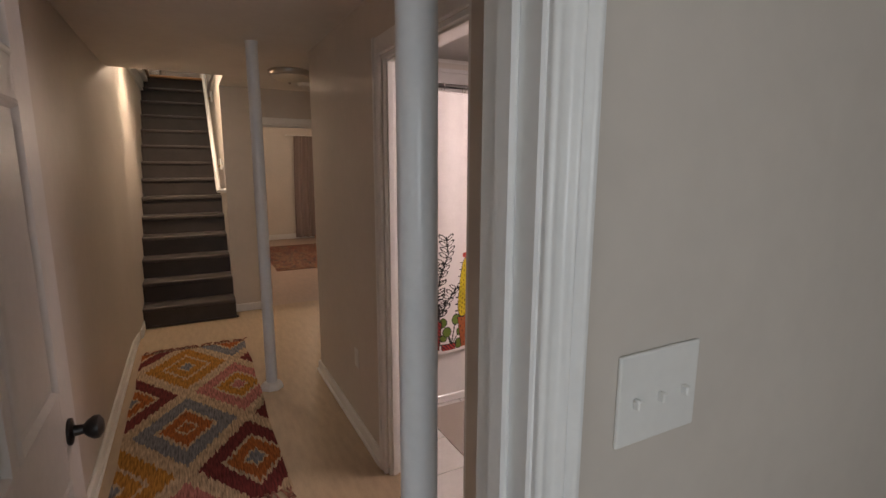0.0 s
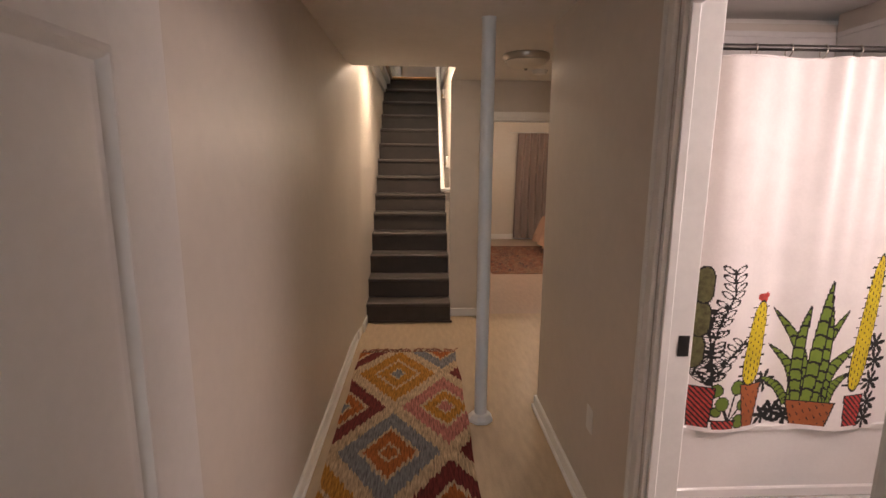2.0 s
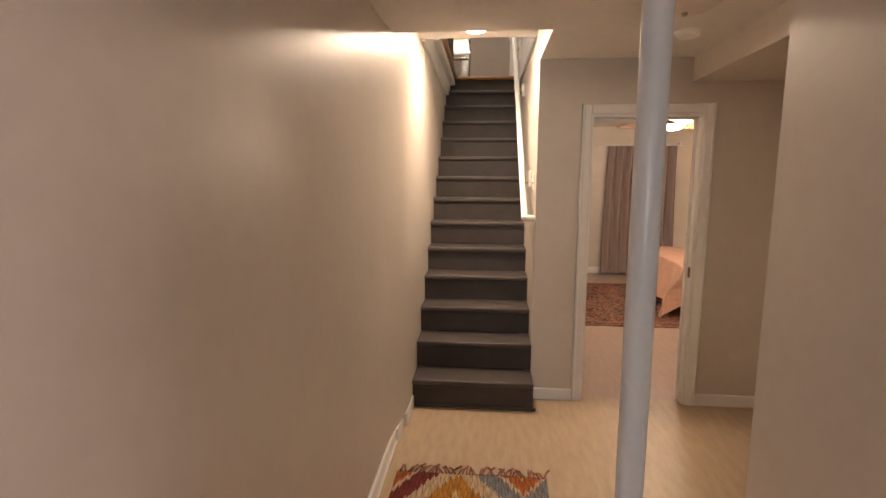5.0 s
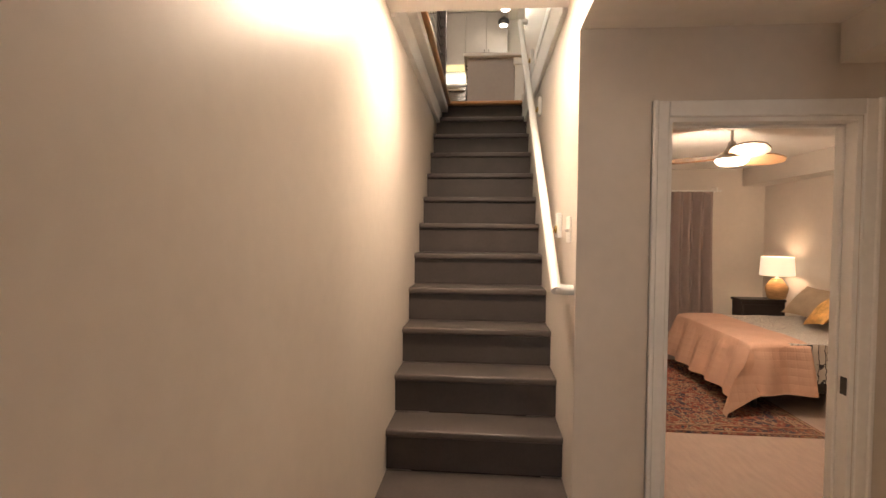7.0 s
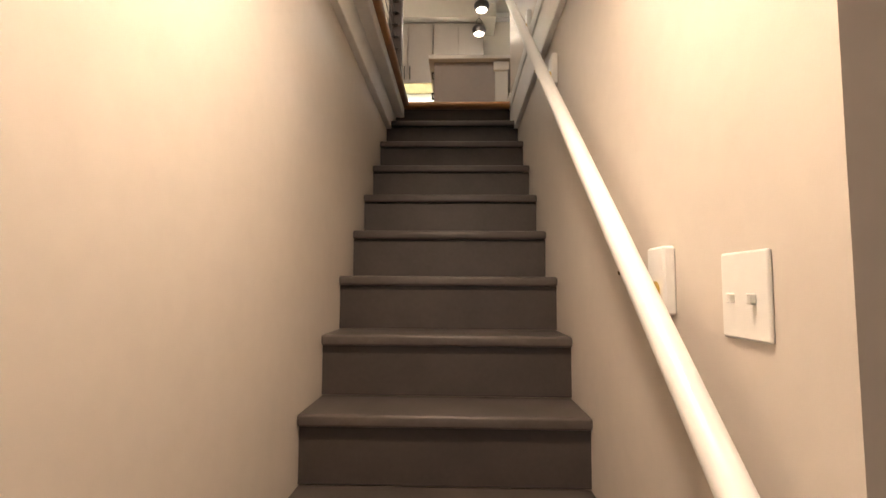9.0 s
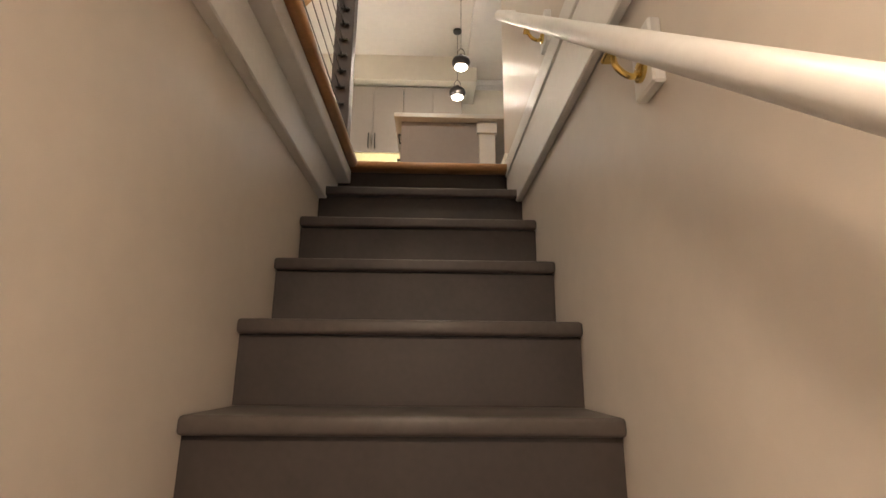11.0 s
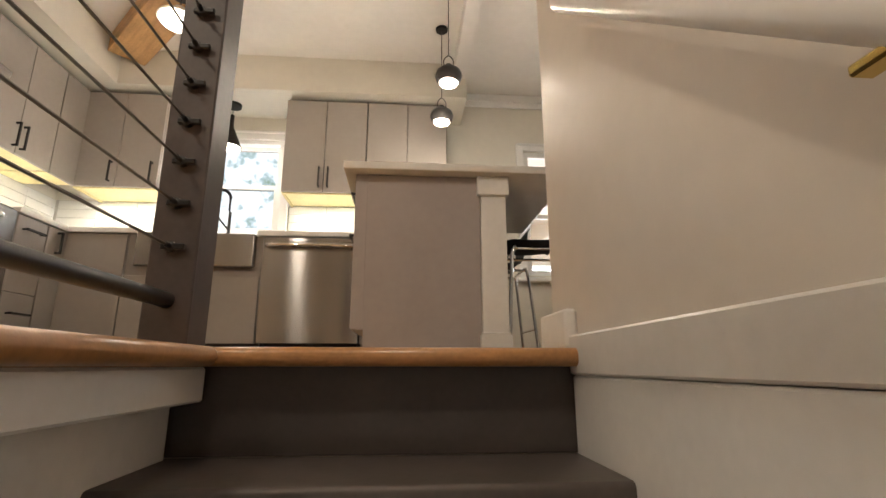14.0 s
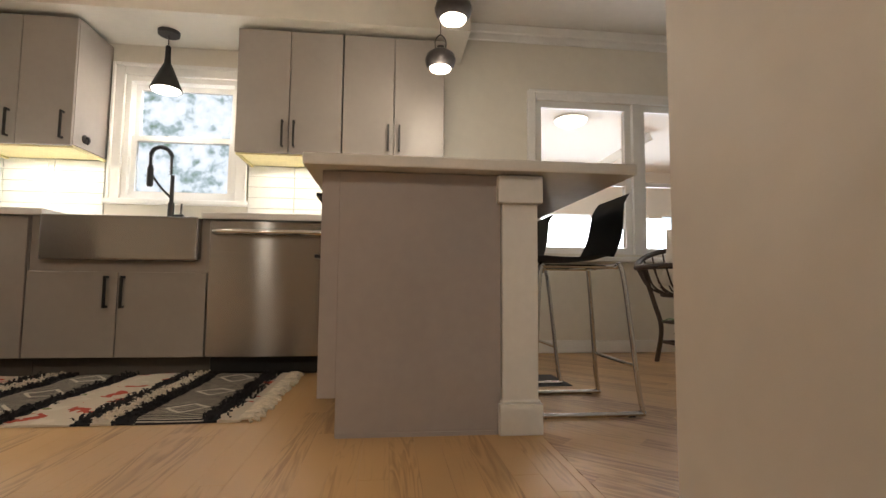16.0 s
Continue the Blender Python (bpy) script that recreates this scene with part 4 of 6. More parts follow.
def bathtub():
    t = thing("bathtub", "white enamel alcove bathtub with a plain apron", "bathtub", "", (1.43, -2.62, 0))
    L, D, Hh = 1.40, 0.72, 0.385
    bm = bmesh.new()
    box(bm, 0, L, 0.0, 0.02, 0.0, Hh - 0.02)
    box(bm, 0, L, -0.012, 0.02, 0.0, 0.055, 0.006)
    part("apron", bm, M["tub"], t)
    bm = bmesh.new()
    n = 40
    def oval(rx, ry, z):
        return [bm.verts.new((L / 2 + rx * abs(math.cos(a)) ** 0.5 * math.copysign(1, math.cos(a)), D / 2 + ry * abs(math.sin(a)) ** 0.5 * math.copysign(1, math.sin(a)), z)) for a in [2 * math.pi * k / n for k in range(n)]]
    def rect(z, grow=0.0):
        vs = []
        for k in range(n):
            a = 2 * math.pi * k / n
            c, s = math.cos(a), math.sin(a)
            m = max(abs(c), abs(s))
            vs.append(bm.verts.new((L / 2 + (L / 2 + grow) * c / m, D / 2 - 0.007 + (D / 2 + 0.007 + grow) * s / m, z)))
        return vs
    rings = [rect(Hh - 0.03), rect(Hh - 0.006), rect(Hh, -0.006), oval(L / 2 - 0.07, D / 2 - 0.06, Hh), oval(L / 2 - 0.09, D / 2 - 0.075, Hh - 0.02), oval(L / 2 - 0.16, D / 2 - 0.13, 0.08), oval(0.3, 0.15, 0.06)]
    for a, b in zip(rings, rings[1:]):
        for k in range(n):
            bm.faces.new((a[k], a[(k + 1) % n], b[(k + 1) % n], b[k]))
    bm.faces.new(rings[-1])
    bmesh.ops.recalc_face_normals(bm, faces=bm.faces)
    part("basin", bm, M["tub"], t, "", True)


bathtub()
CX0, CX1, CZ0, CZ1 = 1.56, 2.79, 0.37, 2.005


def curtain_y(x, z):
    f = (z - CZ0) / (CZ1 - CZ0)
    return -2.645 + 0.012 * math.sin(x * 24 + 2.2 * math.sin(x * 6)) * (0.25 + 0.75 * f) + 0.026 * math.sin(x * 9.1 + 1.3 * math.sin(x * 3.1) + 0.5 * z) - 0.010 * math.sin(x * 51 + 3 * math.sin(x * 8) + z) * f * f


def near_line(px, pz, pts):
    best = 9.0
    for (ax, az), (bx, bz) in zip(pts, pts[1:]):
        dx, dz = bx - ax, bz - az
        k = max(0.0, min(1.0, ((px - ax) * dx + (pz - az) * dz) / (dx * dx + dz * dz + 1e-9)))
        best = min(best, math.hypot(px - ax - k * dx, pz - az - k * dz))
    return best


def in_blade(px, pz, root, tip, w, bow):
    """Along, across and half width of a tapering curved leaf."""
    dx, dz = tip[0] - root[0], tip[1] - root[1]
    ln = math.hypot(dx, dz)
    k = ((px - root[0]) * dx + (pz - root[1]) * dz) / ln / ln
    if not 0 <= k <= 1:
        return None
    across = ((px - root[0]) * -dz + (pz - root[1]) * dx) / ln - bow * math.sin(math.pi * k)
    half = w * (1 - k) ** 0.7 * (0.6 + 0.9 * k) * 1.15
    return k, across, half


BLADES = [((2.30, 0.50), (2.345, 1.085), 0.036, 0.0), ((2.26, 0.50), (2.27, 0.97), 0.034, 0.02), ((2.27, 0.50), (2.12, 0.95), 0.033, -0.06), ((2.24, 0.50), (2.115, 0.78), 0.030, -0.05), ((2.33, 0.50), (2.355, 0.97), 0.032, -0.01), ((2.35, 0.50), (2.425, 0.95), 0.032, 0.05), ((2.36, 0.50), (2.50, 0.80), 0.034, 0.05), ((2.22, 0.49), (2.08, 0.62), 0.028, -0.03), ((2.38, 0.49), (2.47, 0.66), 0.030, 0.03)]
SPRIGS = [[(1.84, 0.60), (1.82, 0.75), (1.85, 0.90), (1.90, 1.02), (1.885, 1.13)], [(1.83, 0.60), (1.90, 0.72), (1.98, 0.80)], [(1.82, 0.60), (1.77, 0.66), (1.755, 0.74)], [(1.84, 0.66), (1.81, 0.85), (1.82, 0.95)]]


def print_at(x, z):
    """Which ink the cloth carries at a point of the curtain; 0 is plain cloth."""
    if z > 1.24:
        return 0
    # cactus of three rounded joints
    for cz, hz, hx, cx in ((1.06, 0.085, 0.036, 1.775), (0.905, 0.085, 0.040, 1.770), (0.755, 0.085, 0.043, 1.757)):
        e = ((x - cx) / hx) ** 2 + (abs(z - cz) / hz) ** 3
        if e < 0.8:
            return 2
        if e < 1.05:
            return 1
    # tall plain cactus in a yellow pot
    e = ((x - 1.664) / 0.034) ** 2 + (abs(z - 0.90) / 0.34) ** 6
    if e < 1.05:
        return 2 if e < 0.8 and ((z * 90 + x * 60) % 1) > 0.18 else 1
    # columnar yellow cactus
    for cx, cz, hx, hz, lean in ((2.035, 0.79, 0.044, 0.20, 0.08), (2.53, 0.88, 0.045, 0.32, 0.10)):
        u = (x - cx - lean * (z - cz)) / hx
        v = (z - cz) / hz
        e = u * u * (1 + 0.3 * v) + v ** 4
        if e < 1:
            sp = abs(((u * 2.2 + 10) % 1) - 0.5) < 0.12 and ((z * 33 + int(u * 2.2 + 10) * 0.5) % 1) < 0.45
            return 1 if sp or e > 0.86 else 5
        if e < 1.9 and ((z * 22) % 1) < 0.16 and abs(v) < 0.95:
            return 1
    for cx, cz, r in ((2.055, 1.0, 0.022), (2.035, 1.005, 0.016), (2.07, 1.01, 0.014)):
        if math.hypot(x - cx, z - cz) < r:
            return 7
    # pots
    for cx, z0, z1, w0, w1, ink in ((1.80, 0.39, 0.59, 0.045, 0.062, 7), (1.664, 0.39, 0.56, 0.04, 0.055, 5), (2.32, 0.39, 0.51, 0.075, 0.105, 6), (2.035, 0.39, 0.60, 0.03, 0.06, 6), (2.515, 0.39, 0.545, 0.045, 0.055, 7), (1.91, 0.385, 0.43, 0.05, 0.06, 7)):
        if z0 <= z <= z1:
            w = w0 + (w1 - w0) * (z - z0) / (z1 - z0)
            if abs(x - cx) < w:
                if abs(x - cx) > w - 0.006 or z > z1 - 0.006:
                    return 1
                if ink == 6 and ((x * 31 + z * 17) % 1) < 0.14 and ((z * 23 - x * 11) % 1) < 0.4:
                    return 1
                if ink == 7 and ((x * 40 + z * 40) % 1) < 0.25:
                    return 1
                return ink
    # banded snake plant
    for root, tip, w, bow in BLADES:
        r = in_blade(x, z, root, tip, w, bow)
        if r and abs(r[1]) < r[2]:
            if abs(r[1]) > r[2] - 0.006:
                return 1
            return 1 if ((r[0] * 9 + abs(r[1]) * 6) % 1) < 0.2 else 3
    # round leaves on stalks
    for cx, cz, r in ((1.865, 0.575, 0.03), (1.895, 0.51, 0.033), (1.965, 0.585, 0.034), (2.00, 0.50, 0.03), (1.985, 0.42, 0.032), (1.87, 0.47, 0.024)):
        d = math.hypot(x - cx, (z - cz) * 0.9)
        if d < r:
            return 1 if d > r - 0.005 else 4
    for pts in ([(1.93, 0.43), (1.90, 0.50)], [(1.93, 0.43), (1.96, 0.58)], [(1.94, 0.43), (1.99, 0.50)], [(1.92, 0.43), (1.87, 0.57)]):
        if near_line(x, z, pts) < 0.004:
            return 1
    # drawn sprigs with small leaves
    for pts in SPRIGS:
        if near_line(x, z, pts) < 0.0045:
            return 1
        for (ax, az), (bx, bz) in zip(pts, pts[1:]):
            for k in (0.15, 0.5, 0.85):
                cx, cz = ax + k * (bx - ax), az + k * (bz - az)
                for s in (-1, 1):
                    lx, lz = x - cx - s * 0.028, z - cz - 0.018
                    u, v = (lx * s * 0.84 + lz * 0.54) / 0.031, (lz * 0.84 - lx * s * 0.54) / 0.012
                    e = u * u + v * v
                    if 0.5 < e < 1.2:
                        return 1
    for cx, cz in ((2.17, 0.45), (2.12, 0.43), (2.22, 0.43), (2.60, 0.60), (2.60, 0.50), (2.61, 0.70), (2.59, 0.42), (2.60, 0.78), (2.11, 0.60)):
        a, d = math.atan2(z - cz, x - cx), math.hypot(x - cx, z - cz)
        if d < 0.05 * abs(math.cos(a * 3.5 + cx)) + 0.008:
            return 1
    return 0


def shower_curtain():
    t = thing("shower_curtain", "white cloth shower curtain printed with potted cacti and leaves", "shower curtain")
    cols, cell = 246, 0.005
    zs = [CZ0 + cell * k for k in range(176)]
    zs += [zs[-1] + (CZ1 - zs[-1]) * k / 30 for k in range(1, 31)]
    pos, faces, inks = [], [], []
    for z in zs:
        for i in range(cols + 1):
            x = CX0 + (CX1 - CX0) * i / cols
            pos.append((x, curtain_y(x, z), z))
    for j in range(len(zs) - 1):
        for i in range(cols):
            a = j * (cols + 1) + i
            faces.append((a, a + 1, a + cols + 2, a + cols + 1))
            inks.append(print_at(CX0 + (CX1 - CX0) * (i + 0.5) / cols, (zs[j] + zs[j + 1]) / 2))
    me = bpy.data.meshes.new("cloth")
    me.from_pydata(pos, [], faces)
    for key in ("linen", "ink", "p_olive", "p_green", "p_leaf", "p_yellow", "p_terra", "p_red"):
        me.materials.append(M[key])
    me.polygons.foreach_set("material_index", inks)
    me.shade_smooth()
    cloth = new("cloth", me)
    cloth.parent = t
    hem = bmesh.new()
    pts = [(CX0 + (CX1 - CX0) * k / 60, curtain_y(CX0 + (CX1 - CX0) * k / 60, CZ1 - 0.004), CZ1) for k in range(61)]
    tube(pts, 0.005, 6, hem)
    part("hem", hem, M["linen"], t)
    rod = thing("shower_rod", "dark bronze shower curtain rod with rings", "curtain rod")
    part("pole", tube([(1.42, -2.63, 2.045), (2.855, -2.63, 2.045)], 0.0125, 14), M["bronze"], rod, "", True)
    for x in (1.42, 2.845):
        part("flange", lathe([(0.028, 0.0), (0.028, 0.008)], 20, (x, -2.63, 2.045), "x"), M["bronze"], rod, "", True)
    for k in range(9):
        x = CX0 + 0.03 + k * (CX1 - CX0 - 0.06) / 8
        ring = [(x + 0.003 * math.sin(a), -2.63 + 0.021 * math.cos(a), 2.033 + 0.026 * math.sin(a)) for a in [2 * math.pi * q / 16 for q in range(17)]]
        part("ring", tube(ring, 0.0025, 6), M["nickel"], rod, "", True)


shower_curtain()
bm1 = rug("bath_mat", 1.72, 2.11, -3.55, -2.66, -0.008, M["mat_cream"], "cream patterned bath mat on the tiled floor", "bath mat", 8, 16, 0.001, 0.008)
bm2 = rug("bath_mat", 2.13, 2.52, -3.25, -2.66, -0.008, M["mat_grey"], "slate blue ribbed bath mat beside the tub", "bath mat", 8, 12, 0.001, 0.012)
rug("bath_mat", 2.54, 2.83, -3.55, -2.66, -0.008, M["mat_cream"], "cream patterned bath mat on the tiled floor", "bath mat", 8, 16, 0.001, 0.008)


# ---- bedroom ----
rug("bedroom_rug", 1.55, 3.10, 2.05, 4.35, 0.0, M["oriental"], "dark red and blue patterned wool rug under the bed", "rug", 20, 30)
border = bmesh.new()
for r in ((1.58, 3.07, 2.075, 2.10), (1.58, 3.07, 2.20, 2.22), (3.045, 3.07, 2.10, 4.3), (2.94, 2.96, 2.22, 4.3)):
    box(border, r[0], r[1], r[2], r[3], 0.009, 0.0125)
solid("rug_border", border, mat("rug_border_wool", (0.24, 0.15, 0.10), 0.95, var=0.35, scale=30), "tan border bands of the patterned rug", "rug border")


def cloth_shell(nx, ny, fn):
    bm = bmesh.new()
    g = [[bm.verts.new(fn(i / nx, j / ny)) for i in range(nx + 1)] for j in range(ny + 1)]
    for j in range(ny):
        for i in range(nx):
            bm.faces.new((g[j][i], g[j][i + 1], g[j + 1][i + 1], g[j + 1][i]))
    return bm


def bed():
    t = thing("bed", "bed with a peach quilt over printed sheets", "bed", "", (0, 0, 0))
    part("frame", boxes((2.80, 4.25, 2.64, 4.20, 0.16, 0.28), bevel=0.01), M["espresso"], t)
    for x, y in ((2.86, 2.70), (2.86, 4.14), (4.19, 2.70), (4.19, 4.14)):
        part("leg", lathe([(0.025, 0.0), (0.03, 0.16)], 14, (x, y, 0)), M["espresso"], t)
    m = box(bmesh.new(), 2.78, 4.25, 2.62, 4.22, 0.28, 0.57, 0.06, 4)
    part("mattress", m, M["sheet"], t, "", True)

    def sheet(u, v):
        x = 3.10 + 1.12 * u
        s = -0.34 + 2.28 * v          # across the bed, drooping at both sides
        top = 0.595 + 0.008 * noise.noise((x * 5, s * 5, 1))
        if s < 0:
            return (x, 2.605 - 0.02 * noise.noise((x * 8, s * 4, 3)), top + s)
        if s > 1.62:
            return (x, 4.235, top - (s - 1.62))
        return (x, 2.605 + s, top)

    part("sheet", cloth_shell(40, 60, sheet), M["sheet"], t, "white sheet with a dark line print", True)

    def spread(u, v):
        """Peach quilt over the lower bed, hanging at foot and sides, flared at the near corner."""
        a = -0.52 + 1.0 * u          # along the bed from the foot's hem
        s = -0.46 + 2.5 * v
        hang_f, hang_n, hang_r = max(0, -a), max(0, -s), max(0, s - 1.62)
        x, y = 2.78 + max(a, 0), 2.60 + min(max(s, 0), 1.62)
        z = 0.612 + 0.012 * noise.noise((a * 3, s * 3, 5))
        corner = min(hang_f, hang_n) if hang_f and hang_n else 0
        fall = max(hang_f, hang_n, hang_r)
        fold = 0.03 * math.sin((s if hang_f else a) * 17) * min(1, fall * 4)
        x -= hang_f * 0.28 + (fold if hang_f else 0) + corner * 0.42
        y -= hang_n * 0.22 + (fold if hang_n and not hang_f else 0) + corner * 0.28
        y += hang_r * 0.1
        z -= fall * 0.93 + corner * 0.30
        soft = math.exp(-abs(a) * 16) * 0.025 + math.exp(-abs(s) * 16) * 0.025
        return (x, y, max(z - soft, 0.022))

    part("quilt", cloth_shell(52, 90, spread), M["blanket"], t, "peach quilted coverlet", True)
    part("headboard", box(bmesh.new(), 4.245, 4.278, 2.60, 4.24, 0.0, 0.80, 0.01), M["espresso"], t)


bed()


def cushion(name, centre, size, turn, material, label):
    t = thing(name, label, "pillow", "pillows on the bed", centre)
    w, h, d = size
    def face(sign):
        return lambda u, v: ((u - 0.5) * w * (1 - 0.10 * math.sin(math.pi * v)), sign * d * (math.sin(math.pi * u) * math.sin(math.pi * v)) ** 0.55, (v - 0.5) * h * (1 - 0.10 * math.sin(math.pi * u)))
    bm = cloth_shell(16, 16, face(1))
    other = cloth_shell(16, 16, face(-1))
    me = bpy.data.meshes.new("tmp")
    other.to_mesh(me)
    bm.from_mesh(me)
    other.free()
    bpy.data.meshes.remove(me)
    bmesh.ops.remove_doubles(bm, verts=bm.verts, dist=0.0005)
    bmesh.ops.recalc_face_normals(bm, faces=bm.faces)
    part("cover", bm, material, t, "", True)
    t.rotation_euler = tuple(radians(a) for a in turn)


cushion("pillow", (4.06, 3.86, 0.80), (0.62, 0.42, 0.10), (42, 0, 90), M["pillow"], "tan linen pillow leaning on the headboard")
cushion("pillow", (4.06, 3.06, 0.80), (0.62, 0.42, 0.10), (42, 0, 90), M["pillow"], "tan linen pillow leaning on the headboard")
cushion("throw_pillow", (3.90, 3.36, 0.79), (0.44, 0.42, 0.08), (44, 10, 80), M["pillow2"], "ochre patterned throw pillow on the bed")

ns = thing("nightstand", "low dark brown nightstand beside the bed", "nightstand", "", (3.84, 4.49, -0.007))
part("top", box(bmesh.new(), -0.25, 0.28, -0.09, 0.17, 0.735, 0.765, 0.004), M["espresso"], ns)
part("body", box(bmesh.new(), -0.23, 0.27, -0.075, 0.16, 0.45, 0.735), M["espresso"], ns)
for x in (-0.21, 0.25):
    for y in (-0.06, 0.14):
        part("leg", boxes((x - 0.015, x + 0.015, y - 0.015, y + 0.015, 0.007, 0.45)), M["espresso"], ns)
part("drawer_front", box(bmesh.new(), -0.215, 0.255, -0.088, -0.076, 0.49, 0.70, 0.003), M["espresso"], ns)

tl = thing("table_lamp", "lit table lamp with cream drum shade and woven base", "lamp", "", (4.06, 4.51, 0.758))
part("base", lathe([(0.085, 0.0), (0.10, 0.015), (0.122, 0.105), (0.122, 0.15), (0.072, 0.225), (0.058, 0.235), (0.058, 0.248), (0.03, 0.25)], 28), M["basket"], tl, "woven brown base", True)
part("neck", lathe([(0.03, 0.248), (0.02, 0.262), (0.012, 0.31)], 16), M["nickel"], tl, "", True)
bm = lathe([(0.187, 0.288), (0.174, 0.52)], 36)
bm.faces.ensure_lookup_table()
bmesh.ops.delete(bm, geom=[f for f in bm.faces if len(f.verts) > 4], context="FACES")
part("shade", bm, M["shade"], tl, "glowing cream drum shade", True)


def drapes():
    t = thing("window_curtain", "grey brown patterned curtain hanging to the floor", "curtain")
    def fold(u, v):
        x = 2.43 + 1.127 * u - 0.10 * (v - 0.5) * (u - 0.5)
        return (x, 5.08 + 0.05 * math.sin(u * 50 + 0.9 * math.sin(v * 3)) + 0.012 * math.sin(u * 17 + v * 2), 0.04 + 2.085 * v)
    part("cloth", cloth_shell(150, 18, fold), M["drape"], t, "", True)
    rod = thing("curtain_rod", "white curtain rod above the bedroom window", "curtain rod")
    part("pole", tube([(2.28, 5.09, 2.14), (3.615, 5.09, 2.14)], 0.010, 10), M["plastic"], rod, "", True)
    part("finial", lathe([(0.010, 0), (0.018, 0.01), (0.018, 0.025), (0.006, 0.035)], 14, (3.615, 5.09, 2.14), "x"), M["plastic"], rod, "", True)
    part("bracket", boxes((3.575, 3.595, 5.08, 5.22, 2.125, 2.185)), M["plastic"], rod)


drapes()


def ceiling_fan():
    t = thing("ceiling_fan", "ceiling fan with three wooden blades and a lit bowl", "ceiling fan", "", (2.48, 2.41, 2.45))
    part("canopy", lathe([(0.065, 0.0), (0.062, -0.012), (0.035, -0.05)], 28), M["nickel"], t, "", True)
    part("downrod", lathe([(0.013, -0.045), (0.013, -0.165)], 14), M["nickel"], t, "", True)
    part("motor", lathe([(0.026, -0.145), (0.034, -0.175), (0.055, -0.215), (0.105, -0.255), (0.122, -0.272), (0.122, -0.290)], 32), M["nickel"], t, "", True)
    part("light_bowl", lathe([(0.125, -0.290), (0.12, -0.308), (0.085, -0.335), (0.02, -0.345)], 32), M["bulb"], t, "glowing frosted bowl", True)
    for ang in (-96, 24, 144):
        bm = bmesh.new()
        rows = []
        for k in range(13):
            s = k / 12
            w = 0.035 + 0.065 * math.sin(math.pi * min(1, s * 0.8 + 0.12))
            w *= 1 if s < 0.85 else max(0.15, 1 - ((s - 0.85) / 0.15) ** 2)
            rr = 0.09 + 0.52 * s
            rows.append([bm.verts.new((rr, q * w, -0.262 - 0.16 * q * w * 2 + h)) for h in (0.0, -0.012) for q in (-1, -0.3, 0.3, 1)])
        for a, b in zip(rows, rows[1:]):
            for k in range(3):
                bm.faces.new((a[k], a[k + 1], b[k + 1], b[k])), bm.faces.new((a[k + 4], b[k + 4], b[k + 5], a[k + 5]))
            bm.faces.new((a[0], b[0], b[4], a[4])), bm.faces.new((a[3], a[7], b[7], b[3]))
        e = rows[-1]
        bm.faces.new((e[0], e[1], e[2], e[3], e[7], e[6], e[5], e[4]))
        bmesh.ops.rotate(bm, verts=bm.verts, matrix=Matrix.Rotation(radians(ang), 3, "Z"))
        bmesh.ops.recalc_face_normals(bm, faces=bm.faces)
        part("blade", bm, M["walnut"], t, "curved walnut blade", True)


ceiling_fan()


# ---- kitchen ----
def front(bm, x0, x1, y, z0, z1, t=0.018):
    return box(bm, x0, x1, y - t, y, z0, z1, 0.0025)


def handle(parent, x, y, z0, z1, out=(0, -1)):
    """A black bar pull on two posts."""
    dx, dy = out[0] * 0.028, out[1] * 0.028
    bm = bmesh.new()
    t = 0.0055
    box(bm, x + dx - t, x + dx + t, y + dy - t, y + dy + t, z0, z1, 0.001)
    for z in (z0 + 0.006, z1 - 0.006):
        box(bm, min(x, x + dx) - t * 0.8, max(x, x + dx) + t * 0.8, min(y, y + dy) - t * 0.8, max(y, y + dy) + t * 0.8, z - t, z + t)
    return part("handle", bm, M["black"], parent, "black bar handle")


def wall_cabinet(x0, x1, doors, pulls, label, knob=False):
    t = thing("wall_cabinet", label, "cabinet", "wall cabinets")
    part("body", boxes((x0, x1, 5.36, 5.695, 4.012, 4.735)), M["cabinet"], t)
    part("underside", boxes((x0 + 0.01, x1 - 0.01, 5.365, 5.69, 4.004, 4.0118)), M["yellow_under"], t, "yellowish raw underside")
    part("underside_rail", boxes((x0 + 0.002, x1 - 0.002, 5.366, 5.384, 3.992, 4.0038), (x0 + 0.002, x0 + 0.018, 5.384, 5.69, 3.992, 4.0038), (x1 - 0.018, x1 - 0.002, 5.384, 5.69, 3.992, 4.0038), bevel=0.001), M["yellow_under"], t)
    w = (x1 - x0) / doors
    for k in range(doors):
        d = part("door", front(bmesh.new(), x0 + k * w + 0.002, x0 + (k + 1) * w - 0.002, 5.36, 4.0, 4.735), M["cabinet"], t)
        handle(d, pulls[k], 5.342, 4.035, 4.19)
    return t


wall_cabinet(-0.458, 0.145, 2, (-0.19, -0.125), "taupe two-door wall cabinet with black handles")
wall_cabinet(0.150, 0.755, 2, (0.42, 0.485), "taupe two-door wall cabinet with black handles")
lc = wall_cabinet(-1.90, -1.325, 2, (-1.65, -1.37), "taupe corner wall cabinet with black handles")
hook = part("hook", tube(smooth_path([(-1.325, 5.46, 4.075), (-1.305, 5.46, 4.075), (-1.300, 5.46, 4.055), (-1.312, 5.46, 4.04)], 5), 0.008, 10), M["bronze"], lc, "small dark nickel hook", True)
part("hook_plate", lathe([(0.026, 0), (0.026, 0.005), (0.012, 0.012)], 18, (-1.325, 5.46, 4.068), "x"), M["bronze"], lc, "", True)


